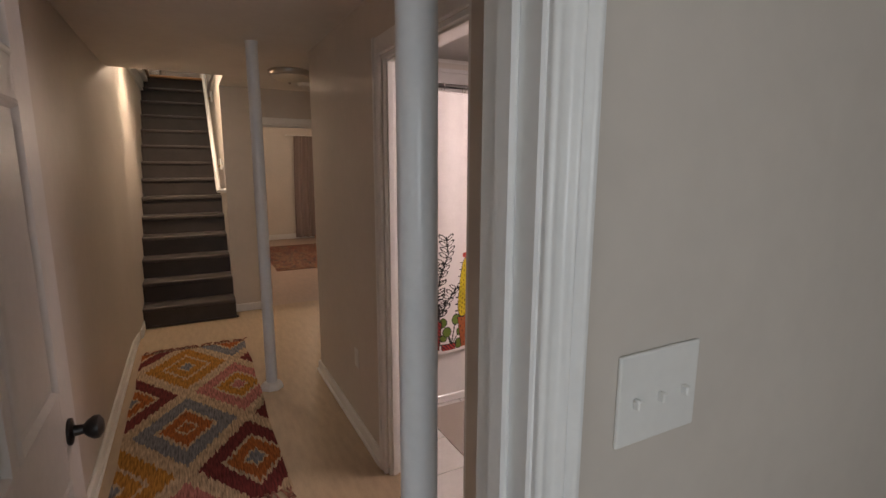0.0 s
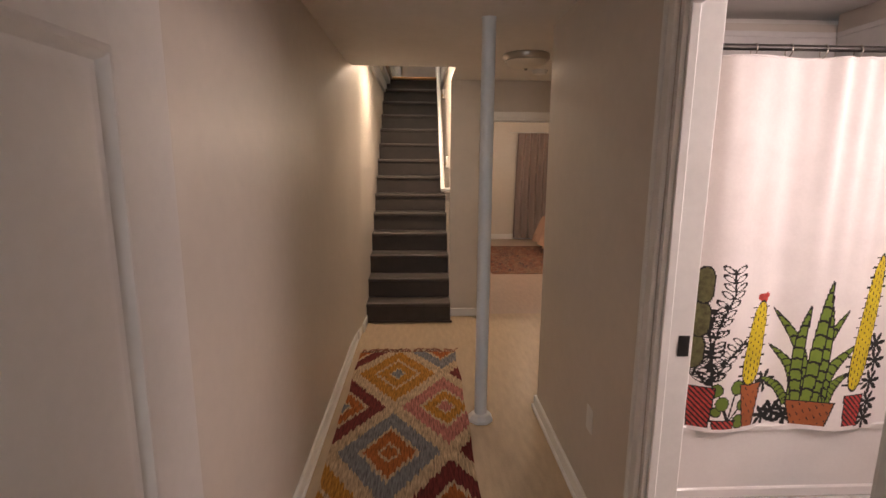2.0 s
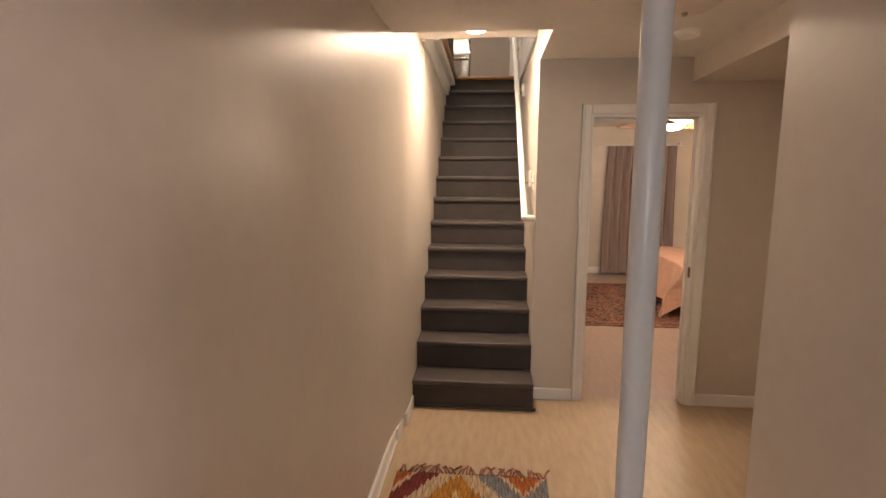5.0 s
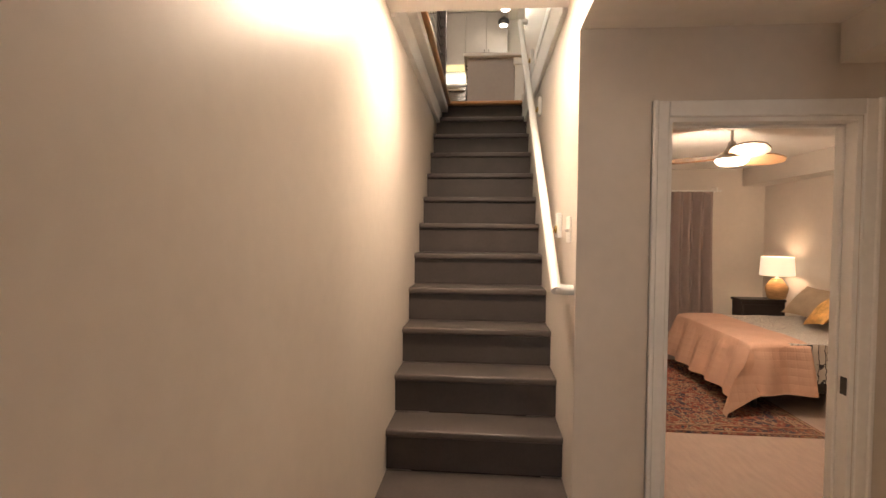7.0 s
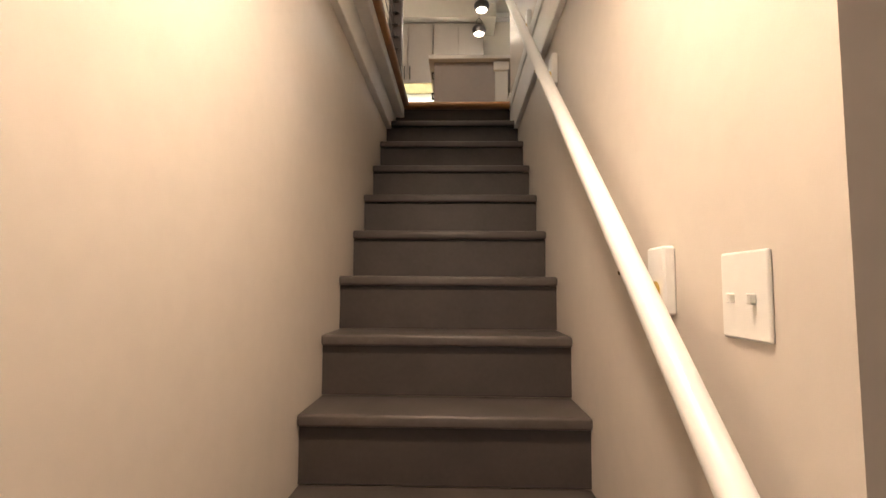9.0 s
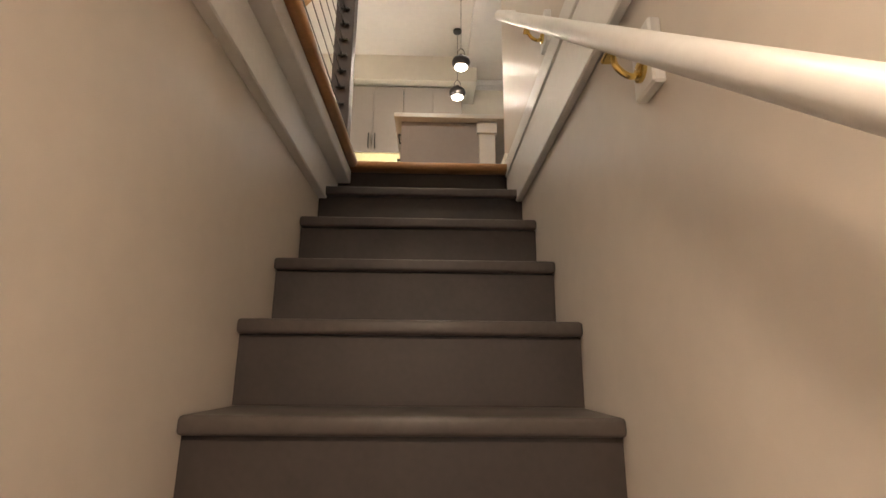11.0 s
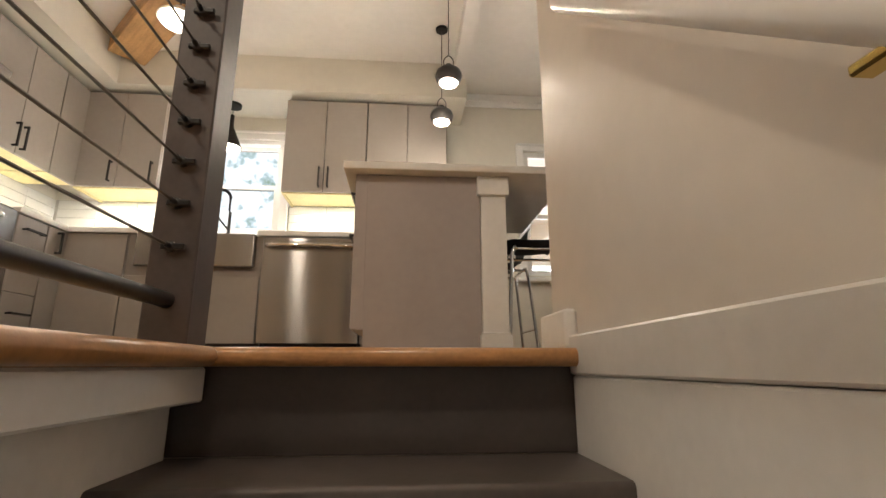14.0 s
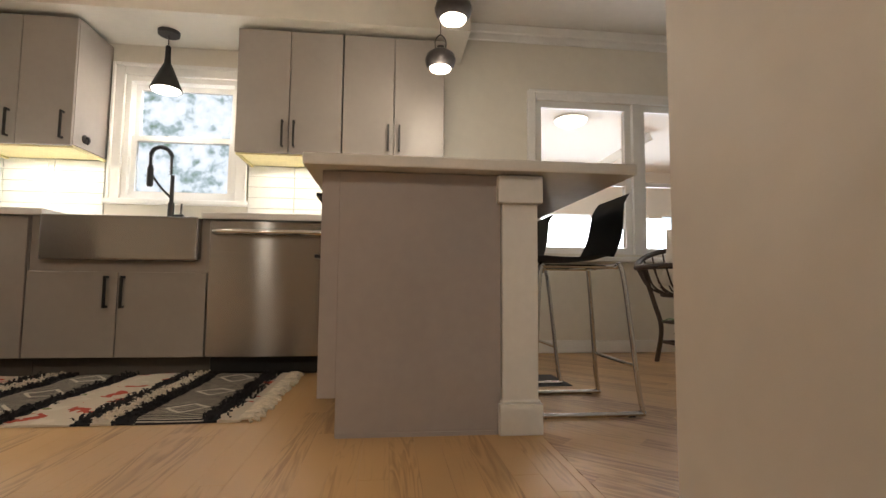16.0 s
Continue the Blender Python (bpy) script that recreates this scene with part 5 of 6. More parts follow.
def side_cabinet(y0, y1, doors, pulls, z0, label):
    t = thing("wall_cabinet", label, "cabinet", "wall cabinets")
    part("body", boxes((-2.225, -1.90, y0, y1, z0 + 0.012, 4.735)), M["cabinet"], t)
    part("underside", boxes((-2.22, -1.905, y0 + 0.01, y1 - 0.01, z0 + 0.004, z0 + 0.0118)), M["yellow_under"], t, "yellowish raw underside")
    w = (y1 - y0) / doors
    for k in range(doors):
        d = part("door", box(bmesh.new(), -1.90, -1.882, y0 + k * w + 0.002, y0 + (k + 1) * w - 0.002, z0, 4.735, 0.0025), M["cabinet"], t)
        if pulls:
            handle(d, -1.882, pulls[k], z0 + 0.035, z0 + 0.19, (1, 0))


side_cabinet(4.52, 5.10, 2, (4.78, 4.84), 4.0, "taupe two-door wall cabinet beside the range hood")
side_cabinet(5.105, 5.355, 1, None, 4.0, "taupe narrow corner wall cabinet")
side_cabinet(3.70, 4.515, 2, None, 4.46, "short taupe cabinet above the range hood")


def range_hood():
    t = thing("range_hood", "stainless steel under-cabinet range hood", "range hood")
    bm = bmesh.new()
    prof = [(-2.225, 4.30), (-1.74, 4.30), (-1.73, 4.345), (-1.86, 4.455), (-2.225, 4.455)]
    a = [bm.verts.new((x, 3.72, z)) for x, z in prof]
    b = [bm.verts.new((x, 4.50, z)) for x, z in prof]
    bm.faces.new(a), bm.faces.new(list(reversed(b)))
    for k in range(5):
        bm.faces.new((a[k], b[k], b[(k + 1) % 5], a[(k + 1) % 5]))
    bmesh.ops.recalc_face_normals(bm, faces=bm.faces)
    part("canopy", bm, M["steel"], t)
    part("filter", boxes((-2.15, -1.82, 3.80, 4.08, 4.294, 4.2995), bevel=0.002), M["nickel"], t)
    part("filter", boxes((-2.15, -1.82, 4.12, 4.42, 4.294, 4.2995), bevel=0.002), M["nickel"], t)
    part("control_strip", boxes((-1.742, -1.737, 3.98, 4.22, 4.312, 4.334)), M["dark"], t)


range_hood()
FY = 4.955   # face of base cabinets on the window side


def base_cabinet(name, x0, x1, label, doors=2, top=3.29, pulls=()):
    t = thing(name, label, "cabinet", "base cabinets")
    part("body", boxes((x0, x1, FY, 5.695, F + 0.10, 3.555)), M["cabinet"], t)
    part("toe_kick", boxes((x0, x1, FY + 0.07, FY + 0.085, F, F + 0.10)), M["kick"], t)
    w = (x1 - x0) / doors
    for k in range(doors):
        d = part("door", front(bmesh.new(), x0 + k * w + 0.002, x0 + (k + 1) * w - 0.002, FY, F + 0.095, top), M["cabinet"], t)
        if k < len(pulls):
            handle(d, pulls[k], FY - 0.018, 3.125, 3.275)
    return t


base_cabinet("sink_cabinet", -1.228, -0.430, "taupe sink cabinet with two doors and black handles", 2, 3.295, (-0.872, -0.800))
base_cabinet("corner_cabinet", -1.60, -1.232, "taupe corner base cabinet", 1, 3.545)
base_cabinet("base_cabinet", 0.185, 0.86, "taupe base cabinet beside the dishwasher", 2, 3.545)


def dishwasher():
    t = thing("dishwasher", "stainless steel dishwasher with a bar handle", "dishwasher")
    x0, x1 = -0.420, 0.176
    part("body", boxes((x0 + 0.01, x1 - 0.01, FY + 0.03, 5.69, F + 0.02, 3.55)), M["dark"], t)
    bm = bmesh.new()
    n = 14
    rows = []
    for j in range(n + 1):
        z = F + 0.098 + (3.545 - F - 0.098) * j / n
        rows.append([bm.verts.new((x0 + (x1 - x0) * i / 16, FY - 0.024 - 0.008 * math.sin(math.pi * i / 16) - 0.004 * math.sin(math.pi * j / n), z)) for i in range(17)])
    for a, b in zip(rows, rows[1:]):
        for i in range(16):
            bm.faces.new((a[i], a[i + 1], b[i + 1], b[i]))
    ext = bmesh.ops.extrude_face_region(bm, geom=list(bm.faces))
    for v in ext["geom"]:
        if isinstance(v, bmesh.types.BMVert):
            v.co.y = FY + 0.02
    bmesh.ops.recalc_face_normals(bm, faces=bm.faces)
    part("door", bm, M["steel"], t, "", True)
    part("vent", boxes((-0.20, -0.03, FY - 0.031, FY - 0.026, 3.515, 3.532)), M["dark"], t)
    part("handle", tube(smooth_path([(x0 + 0.03, FY - 0.026, 3.49), (x0 + 0.05, FY - 0.06, 3.492), (-0.12, FY - 0.068, 3.492), (x1 - 0.05, FY - 0.06, 3.492), (x1 - 0.03, FY - 0.026, 3.49)], 6), 0.014, 12), M["chrome"], t, "polished steel bar handle", True)
    part("toe_panel", boxes((x0, x1, FY + 0.05, FY + 0.06, F + 0.005, F + 0.085)), M["dark"], t, "black toe panel")


dishwasher()


def apron_sink():
    t = thing("farmhouse_sink", "stainless steel apron-front farmhouse sink", "sink")
    part("apron", box(bmesh.new(), -1.168, -0.468, 4.905, 4.935, 3.348, 3.560, 0.010, 3), M["steel"], t)
    part("bowl", boxes((-1.168, -1.150, 4.93, 5.42, 3.36, 3.556), (-0.486, -0.468, 4.93, 5.42, 3.36, 3.556), (-1.15, -0.486, 5.40, 5.42, 3.36, 3.556), (-1.15, -0.486, 4.93, 5.40, 3.36, 3.37)), M["steel"], t)


apron_sink()
ct = solid("worktop", boxes((-2.225, -1.172, 4.925, 5.69, 3.555, 3.587), (-0.464, 0.90, 4.925, 5.69, 3.555, 3.587), (-1.172, -0.464, 5.425, 5.69, 3.555, 3.587), (-2.225, -1.575, 4.55, 4.925, 3.555, 3.587), bevel=0.003), M["counter"], "white quartz worktop along the kitchen walls", "worktop")


def side_base(y0, y1, drawers, label, pulls):
    t = thing("base_cabinet", label, "cabinet", "base cabinets")
    X = -1.60
    part("body", boxes((-2.225, X, y0, y1, F + 0.10, 3.553)), M["cabinet"], t)
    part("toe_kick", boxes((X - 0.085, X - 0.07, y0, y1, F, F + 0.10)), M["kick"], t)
    for z0, z1 in drawers:
        d = part("drawer_front" if len(drawers) > 1 else "door", box(bmesh.new(), X, X + 0.018, y0 + 0.002, y1 - 0.002, z0, z1, 0.0025), M["cabinet"], t)
        if len(drawers) > 1:
            bm = boxes((X + 0.04, X + 0.051, (y0 + y1) / 2 - 0.07, (y0 + y1) / 2 + 0.07, (z0 + z1) / 2 + 0.01, (z0 + z1) / 2 + 0.021), (X + 0.016, X + 0.045, (y0 + y1) / 2 - 0.068, (y0 + y1) / 2 - 0.06, (z0 + z1) / 2 + 0.011, (z0 + z1) / 2 + 0.02), (X + 0.016, X + 0.045, (y0 + y1) / 2 + 0.06, (y0 + y1) / 2 + 0.068, (z0 + z1) / 2 + 0.011, (z0 + z1) / 2 + 0.02))
            part("handle", bm, M["black"], d, "black bar handle")
        elif pulls:
            handle(d, X + 0.018, pulls, 3.40, 3.53, (1, 0))


side_base(4.55, 4.775, [(F + 0.095, 3.135), (3.14, 3.37), (3.375, 3.548)], "taupe drawer base cabinet with black handles", 0)
side_base(4.78, 4.95, [(F + 0.095, 3.548)], "taupe base cabinet with a tall black handle", 4.86)


def gas_range():
    t = thing("gas_range", "stainless steel gas range under the hood", "range")
    part("body", boxes((-2.225, -1.58, 3.72, 4.545, F, 3.56), bevel=0.004), M["steel"], t)
    part("cooktop", boxes((-2.20, -1.60, 3.73, 4.535, 3.56, 3.572)), M["dark"], t)
    for y in (3.86, 4.14, 4.40):
        bm = bmesh.new()
        for k in range(5):
            box(bm, -2.15 + k * 0.12, -2.135 + k * 0.12, y - 0.11, y + 0.11, 3.572, 3.602)
        for q in (-0.1, 0.0, 0.1):
            box(bm, -2.15, -1.655, y + q - 0.006, y + q + 0.006, 3.590, 3.604)
        part("grate", bm, M["black"], t, "black cast iron grate")
    for k in range(5):
        part("knob", lathe([(0.022, 0), (0.020, 0.022), (0.010, 0.028)], 18, (-1.58, 3.86 + k * 0.14, 3.50), "x"), M["chrome"], t, "steel knob", True)


gas_range()


def faucet():
    t = thing("kitchen_faucet", "matte black spring-neck kitchen faucet", "faucet", "", (-0.858, 5.52, 3.587))
    part("body", lathe([(0.026, 0.0), (0.026, 0.01), (0.018, 0.016), (0.018, 0.13), (0.012, 0.14), (0.011, 0.30)], 20), M["black"], t, "", True)
    R = 0.047
    arch = [(0, -0.02, 0.30)] + [(-R + R * math.cos(a), -0.02 - 0.05 * (1 - math.cos(a)) / 2, 0.40 + R * 1.2 * math.sin(a)) for a in [math.pi * k / 14 for k in range(15)]] + [(-2 * R, -0.07, 0.34)]
    part("hose", tube(smooth_path(arch, 3), 0.006, 8), M["black"], t, "", True)
    fine = smooth_path(arch, 6)
    bm = bmesh.new()
    coil = []
    for i in range(len(fine) * 5):
        k = i / 5
        a, b = fine[int(k) % len(fine)], fine[min(int(k) + 1, len(fine) - 1)]
        p = a.lerp(b, k - int(k))
        d = (b - a).normalized() if (b - a).length > 1e-6 else Vector((0, 0, -1))
        s = d.cross(Vector((0, 1, 0.2))).normalized()
        q = d.cross(s)
        ang = i * 1.35
        coil.append(p + 0.0105 * (math.cos(ang) * s + math.sin(ang) * q))
    part("spring", tube(coil, 0.0024, 5, bm), M["black"], t, "", True)
    part("spray_head", lathe([(0.012, 0.34), (0.017, 0.32), (0.018, 0.23), (0.013, 0.215)], 18, (-2 * R, -0.07, 0)), M["black"], t, "", True)
    part("support_arm", tube([(0, 0, 0.16), (-0.05, -0.035, 0.22), (-2 * R, -0.07, 0.295)], 0.007, 8), M["black"], t, "", True)
    part("lever", tube([(0.0, 0, 0.055), (0.058, -0.004, 0.06), (0.062, -0.006, 0.13)], 0.0055, 8), M["black"], t, "", True)
    part("lever_hub", tube([(0.01, 0, 0.052), (0.072, 0, 0.055)], 0.013, 12), M["black"], t, "", True)


faucet()


def island():
    t = thing("kitchen_island", "taupe kitchen island with white corner post", "kitchen island")
    part("end_panel", boxes((0.288, 0.780, 3.958, 3.976, F, 3.585), (0.235, 0.288, 3.958, 3.976, F + 0.112, 3.585), bevel=0.0015), M["island"], t)
    part("end_panel_base", boxes((0.292, 0.768, 3.952, 3.958, F, F + 0.012)), M["island"], t)
    part("body", boxes((0.25, 0.86, 3.976, 4.75, F + 0.11, 3.585), (0.30, 0.86, 3.976, 4.75, F, F + 0.11)), M["island"], t)
    for k, (y0, y1) in enumerate(((3.98, 4.36), (4.365, 4.745))):
        for z0, z1 in ((F + 0.115, 3.38), (3.385, 3.575)):
            d = part("drawer_front" if z0 > 3 else "door", box(bmesh.new(), 0.232, 0.25, y0, y1, z0, z1, 0.002), M["island"], t)
            part("handle", boxes((0.206, 0.215, y0 + 0.06, y0 + 0.20, z1 - 0.055, z1 - 0.044), (0.212, 0.234, y0 + 0.062, y0 + 0.07, z1 - 0.055, z1 - 0.045), (0.212, 0.234, y0 + 0.19, y0 + 0.198, z1 - 0.055, z1 - 0.045)), M["black"], d, "black bar handle")
    leg = part("corner_post", box(bmesh.new(), 0.782, 0.893, 3.946, 4.057, F + 0.10, 3.50, 0.002), M["white"], t, "white square post")
    part("post_foot", box(bmesh.new(), 0.771, 0.904, 3.935, 4.068, F, F + 0.092, 0.002), M["white"], leg)
    part("post_foot_bead", box(bmesh.new(), 0.776, 0.899, 3.940, 4.063, F + 0.092, F + 0.102, 0.004), M["white"], leg)
    part("post_cap", box(bmesh.new(), 0.766, 0.906, 3.930, 4.070, 3.497, 3.583, 0.003), M["white"], leg)
    top = solid("island_worktop", box(bmesh.new(), 0.185, 1.195, 3.895, 4.88, 3.588, 3.622, 0.004, 2), M["counter"], "white quartz island worktop overhanging the stools", "worktop")


island()


def bar_stool(x, y, turn):
    t = thing("bar_stool", "black moulded bar stool with chrome sled legs", "stool", "stools at the island", (x, y, F))
    t.rotation_euler = (0, 0, radians(turn))
    H0 = 0.545
    def shell(u, v):
        """Seat curving up into a rounded back; u across, v from front edge to top."""
        w = 0.17 * (1 - 0.12 * max(0, v - 0.55)) * (0.92 + 0.08 * math.sin(math.pi * v))
        a = (u - 0.5) * 2
        if v < 0.55:
            k = v / 0.55
            return (-0.20 + 0.30 * k, a * w, H0 - 0.012 * math.sin(math.pi * k) + 0.014 * a * a - (0.02 * (1 - k * 6) if k < 1 / 6 else 0))
        k = (v - 0.55) / 0.45
        flare = 0.02 * max(0, k - 0.85) / 0.15
        return (0.10 + 0.035 * math.sin(min(1, k * 2) * math.pi / 2) + 0.035 * k + flare, a * w * (1 - 0.1 * k), H0 + 0.24 * k - 0.012 * (1 - k) * a * a)
    bm = cloth_shell(12, 26, shell)
    bmesh.ops.solidify(bm, geom=list(bm.faces), thickness=0.010)
    bmesh.ops.recalc_face_normals(bm, faces=bm.faces)
    part("seat_shell", bm, M["seat"], t, "glossy black moulded seat and back", True)
    part("under_frame", tube([(-0.13, -0.13, H0 - 0.03), (0.13, -0.13, H0 - 0.03), (0.13, 0.13, H0 - 0.03), (-0.13, 0.13, H0 - 0.03), (-0.13, -0.13, H0 - 0.03)], 0.007, 8), M["chrome"], t, "", True)
    for s in (-1, 1):
        pts = smooth_path([(-0.13, s * 0.13, H0 - 0.03), (-0.155, s * 0.15, H0 - 0.06), (-0.185, s * 0.175, 0.10), (-0.195, s * 0.18, 0.02), (-0.17, s * 0.18, 0.010), (0.17, s * 0.18, 0.010), (0.195, s * 0.18, 0.02), (0.185, s * 0.175, 0.10), (0.15, s * 0.15, H0 - 0.06), (0.13, s * 0.13, H0 - 0.03)], 5)
        part("sled_leg", tube(pts, 0.009, 10), M["chrome"], t, "", True)
    for k in (-0.155, 0.155):
        part("foot_bar", tube([(k * 1.14, -0.172, 0.17), (k * 1.14, 0.172, 0.17)], 0.007, 8), M["chrome"], t, "", True)
        for s in (-1, 1):
            part("glide", box(bmesh.new(), k - 0.012, k + 0.012, s * 0.18 - 0.006, s * 0.18 + 0.006, 0.0, 0.006), M["dark"], t)


M["seat"] = mat("moulded_seat", (0.010, 0.010, 0.011), 0.6, var=0.1, spec=0.2)
bar_stool(1.115, 4.29, 0)
bar_stool(1.02, 4.84, 0)


def globe_pendant(x, y, bottom):
    t = thing("pendant_lamp", "dark round metal pendant lamp on a thin cord", "pendant lamp", "pendants over the island", (x, y, bottom))
    part("shade", lathe([(0.052, 0.0), (0.070, 0.018), (0.078, 0.045), (0.070, 0.072), (0.045, 0.092), (0.020, 0.100), (0.018, 0.118)], 32), M["bronze"], t, "", True)
    part("diffuser", lathe([(0.054, 0.002), (0.050, -0.006), (0.02, -0.010)], 28), M["bulb"], t, "glowing glass", True)
    part("bail", tube(smooth_path([(-0.026, 0, 0.098), (-0.026, 0, 0.15), (0, 0, 0.178), (0.026, 0, 0.15), (0.026, 0, 0.098)], 6), 0.003, 6), M["bronze"], t, "", True)
    part("cord", tube([(0, 0, 0.176), (0, 0, KC - bottom - 0.015)], 0.0022, 6), M["black"], t)
    part("canopy", lathe([(0.040, KC - bottom - 0.018), (0.042, KC - bottom)], 28), M["black"], t, "", True)


globe_pendant(0.683, 4.40, 4.335)
globe_pendant(0.678, 4.86, 4.335)


def cone_pendant():
    zc = 4.765
    t = thing("pendant_lamp", "black cone pendant lamp above the sink", "pendant lamp", "", (-0.912, 5.50, 4.40))
    part("shade", lathe([(0.088, 0.0), (0.087, 0.008), (0.030, 0.145), (0.019, 0.168), (0.016, 0.20), (0.015, 0.27), (0.010, 0.276)], 36), M["black"], t, "", True)
    part("diffuser", lathe([(0.083, 0.003), (0.068, -0.009), (0.02, -0.016)], 28), M["bulb"], t, "glowing glass", True)
    part("cord", tube([(0, 0, 0.27), (0, 0, zc - 4.40)], 0.003, 6), M["black"], t)
    part("canopy", lathe([(0.060, zc - 4.40 - 0.022), (0.062, zc - 4.40)], 28), M["black"], t, "", True)


cone_pendant()


def dish_pendant():
    t = thing("pendant_lamp", "lit white dish pendant lamp hanging from the beam", "pendant lamp", "", (-0.90, 4.51, 4.74))
    part("dish", lathe([(0.115, 0.0), (0.112, 0.012), (0.07, 0.04), (0.035, 0.055), (0.03, 0.085)], 36), M["plastic"], t, "", True)
    part("diffuser", lathe([(0.108, 0.004), (0.09, -0.022), (0.04, -0.034), (0.01, -0.036)], 32), M["bulb"], t, "glowing white glass", True)
    part("cord", tube([(0, 0, 0.08), (0, 0, 0.17)], 0.004, 6), M["black"], t)
    part("canopy", lathe([(0.05, 0.155), (0.052, 0.175)], 26), M["black"], t, "", True)


dish_pendant()
bm = box(bmesh.new(), -0.30, 4.2, -0.12, 0.12, -0.135, 0.0, 0.006)
beam = structure("ceiling_beam_wood", bm, M["beam"], "knotty golden wood beam across the ceiling", "beam")
beam.matrix_world = pose(-1.36, 4.97, KC, 0, 0, -45)

# windows
def sash_window():
    w = tagged(new("window_1"), "white double-hung kitchen window above the sink", "window", "", "structure")
    x0, x1, z0, z1 = -1.24, -0.55, 3.77, 4.56
    for a, b, c, d in ((x0 - 0.075, x0, z0 - 0.02, z1 + 0.075), (x1, x1 + 0.075, z0 - 0.02, z1 + 0.075)):
        part("casing", boxes((a, b, 5.678, 5.70, c, d), bevel=0.004), M["white"], w)
        o = a if a < x0 else b - 0.02
        part("casing_bead", boxes((o, o + 0.02, 5.668, 5.70, c, d + 0.004), bevel=0.005), M["white"], w)
    part("head_casing", boxes((x0, x1, 5.678, 5.70, z1, z1 + 0.075), bevel=0.004), M["white"], w)
    part("head_casing_bead", boxes((x0 - 0.055, x1 + 0.055, 5.668, 5.70, z1 + 0.055, z1 + 0.079), bevel=0.005), M["white"], w)
    part("window_sill", boxes((x0 - 0.085, x1 + 0.085, 5.655, 5.72, z0 - 0.035, z0 - 0.005), bevel=0.006), M["white"], w)
    part("jamb", boxes((x0, x0 + 0.03, 5.70, 5.82, z0, z1), (x1 - 0.03, x1, 5.70, 5.82, z0, z1), (x0 + 0.03, x1 - 0.03, 5.70, 5.82, z1 - 0.03, z1), (x0 + 0.03, x1 - 0.03, 5.70, 5.82, z0, z0 + 0.02)), M["white"], w)
    for y, a, b in ((5.765, 4.155, z1 - 0.03), (5.735, z0 + 0.02, 4.185)):
        s = part("window_frame", boxes((x0 + 0.03, x0 + 0.062, y, y + 0.028, a, b), (x1 - 0.062, x1 - 0.03, y, y + 0.028, a, b), (x0 + 0.062, x1 - 0.062, y, y + 0.028, a, a + 0.034), (x0 + 0.062, x1 - 0.062, y, y + 0.028, b - 0.034, b)), M["white"], w)
        g = part("pane", boxes((x0 + 0.062, x1 - 0.062, y + 0.011, y + 0.015, a + 0.034, b - 0.034)), M["glass"], s)
        g.visible_shadow = False


sash_window()


def dining_window():
    w = tagged(new("window_2"), "wide white dining window looking into a sunroom", "window", "", "structure")
    z0, z1 = 3.47, 4.54
    for a, b in ((1.37, 1.43), (3.10, 3.16)):
        part("casing", boxes((a, b, 5.678, 5.70, z0 - 0.03, z1 + 0.065), bevel=0.004), M["white"], w)
    part("head_casing", boxes((1.43, 3.10, 5.678, 5.70, z1, z1 + 0.065), bevel=0.004), M["white"], w)
    part("head_casing_bead", boxes((1.38, 3.15, 5.668, 5.70, z1 + 0.045, z1 + 0.069), bevel=0.005), M["white"], w)
    part("window_sill", boxes((1.34, 3.2, 5.645, 5.70, z0 - 0.055, z0 - 0.02), bevel=0.006), M["white"], w)
    for a, b in ((1.43, 2.13), (2.19, 3.10)):
        f = part("window_frame", boxes((a, a + 0.045, 5.71, 5.76, z0, z1), (b - 0.045, b, 5.71, 5.76, z0, z1), (a + 0.045, b - 0.045, 5.71, 5.76, z1 - 0.045, z1), (a + 0.045, b - 0.045, 5.71, 5.76, z0, z0 + 0.045), (a + 0.045, b - 0.045, 5.715, 5.755, 3.955, 3.985)), M["white"], w)
        g = part("pane", boxes((a + 0.045, b - 0.045, 5.733, 5.737, z0 + 0.045, z1 - 0.045)), M["glass"], f)
        g.visible_shadow = False
    part("mullion", boxes((2.13, 2.19, 5.68, 5.80, z0, z1), bevel=0.003), M["white"], w)


dining_window()


def leafy(name, strength, scale, ground=3.6):
    """Bright, out of focus trees against a pale sky, for the distance outside."""
    m = bpy.data.materials.new(name)
    m.use_nodes = True
    n, l = m.node_tree.nodes, m.node_tree.links
    n.remove(n["Principled BSDF"])
    e = n.new("ShaderNodeEmission")
    at = n.new("ShaderNodeTexCoord")
    a, b2 = n.new("ShaderNodeTexNoise"), n.new("ShaderNodeTexNoise")
    a.inputs["Scale"].default_value, a.inputs["Detail"].default_value = scale, 6
    b2.inputs["Scale"].default_value, b2.inputs["Detail"].default_value = scale * 0.35, 3
    l.new(at.outputs["Object"], a.inputs[0]), l.new(at.outputs["Object"], b2.inputs[0])
    s = op(n, l, "MULTIPLY_ADD", b2.outputs[0], 0.8, op(n, l, "MULTIPLY", a.outputs[0], 0.8))
    r = n.new("ShaderNodeValToRGB")
    while len(r.color_ramp.elements) < 5:
        r.color_ramp.elements.new(0.5)
    for el, (p, c) in zip(r.color_ramp.elements, ((0.48, (0.10, 0.15, 0.13)), (0.60, (0.22, 0.31, 0.24)), (0.70, (0.42, 0.52, 0.56)), (0.79, (0.80, 0.88, 0.97)), (1.0, (1, 1, 1)))):
        el.position, el.color = p, (*c, 1)
    l.new(s, r.inputs[0]), l.new(r.outputs[0], e.inputs[0])
    e.inputs[1].default_value = strength
    l.new(e.outputs[0], n["Material Output"].inputs[0])
    return m


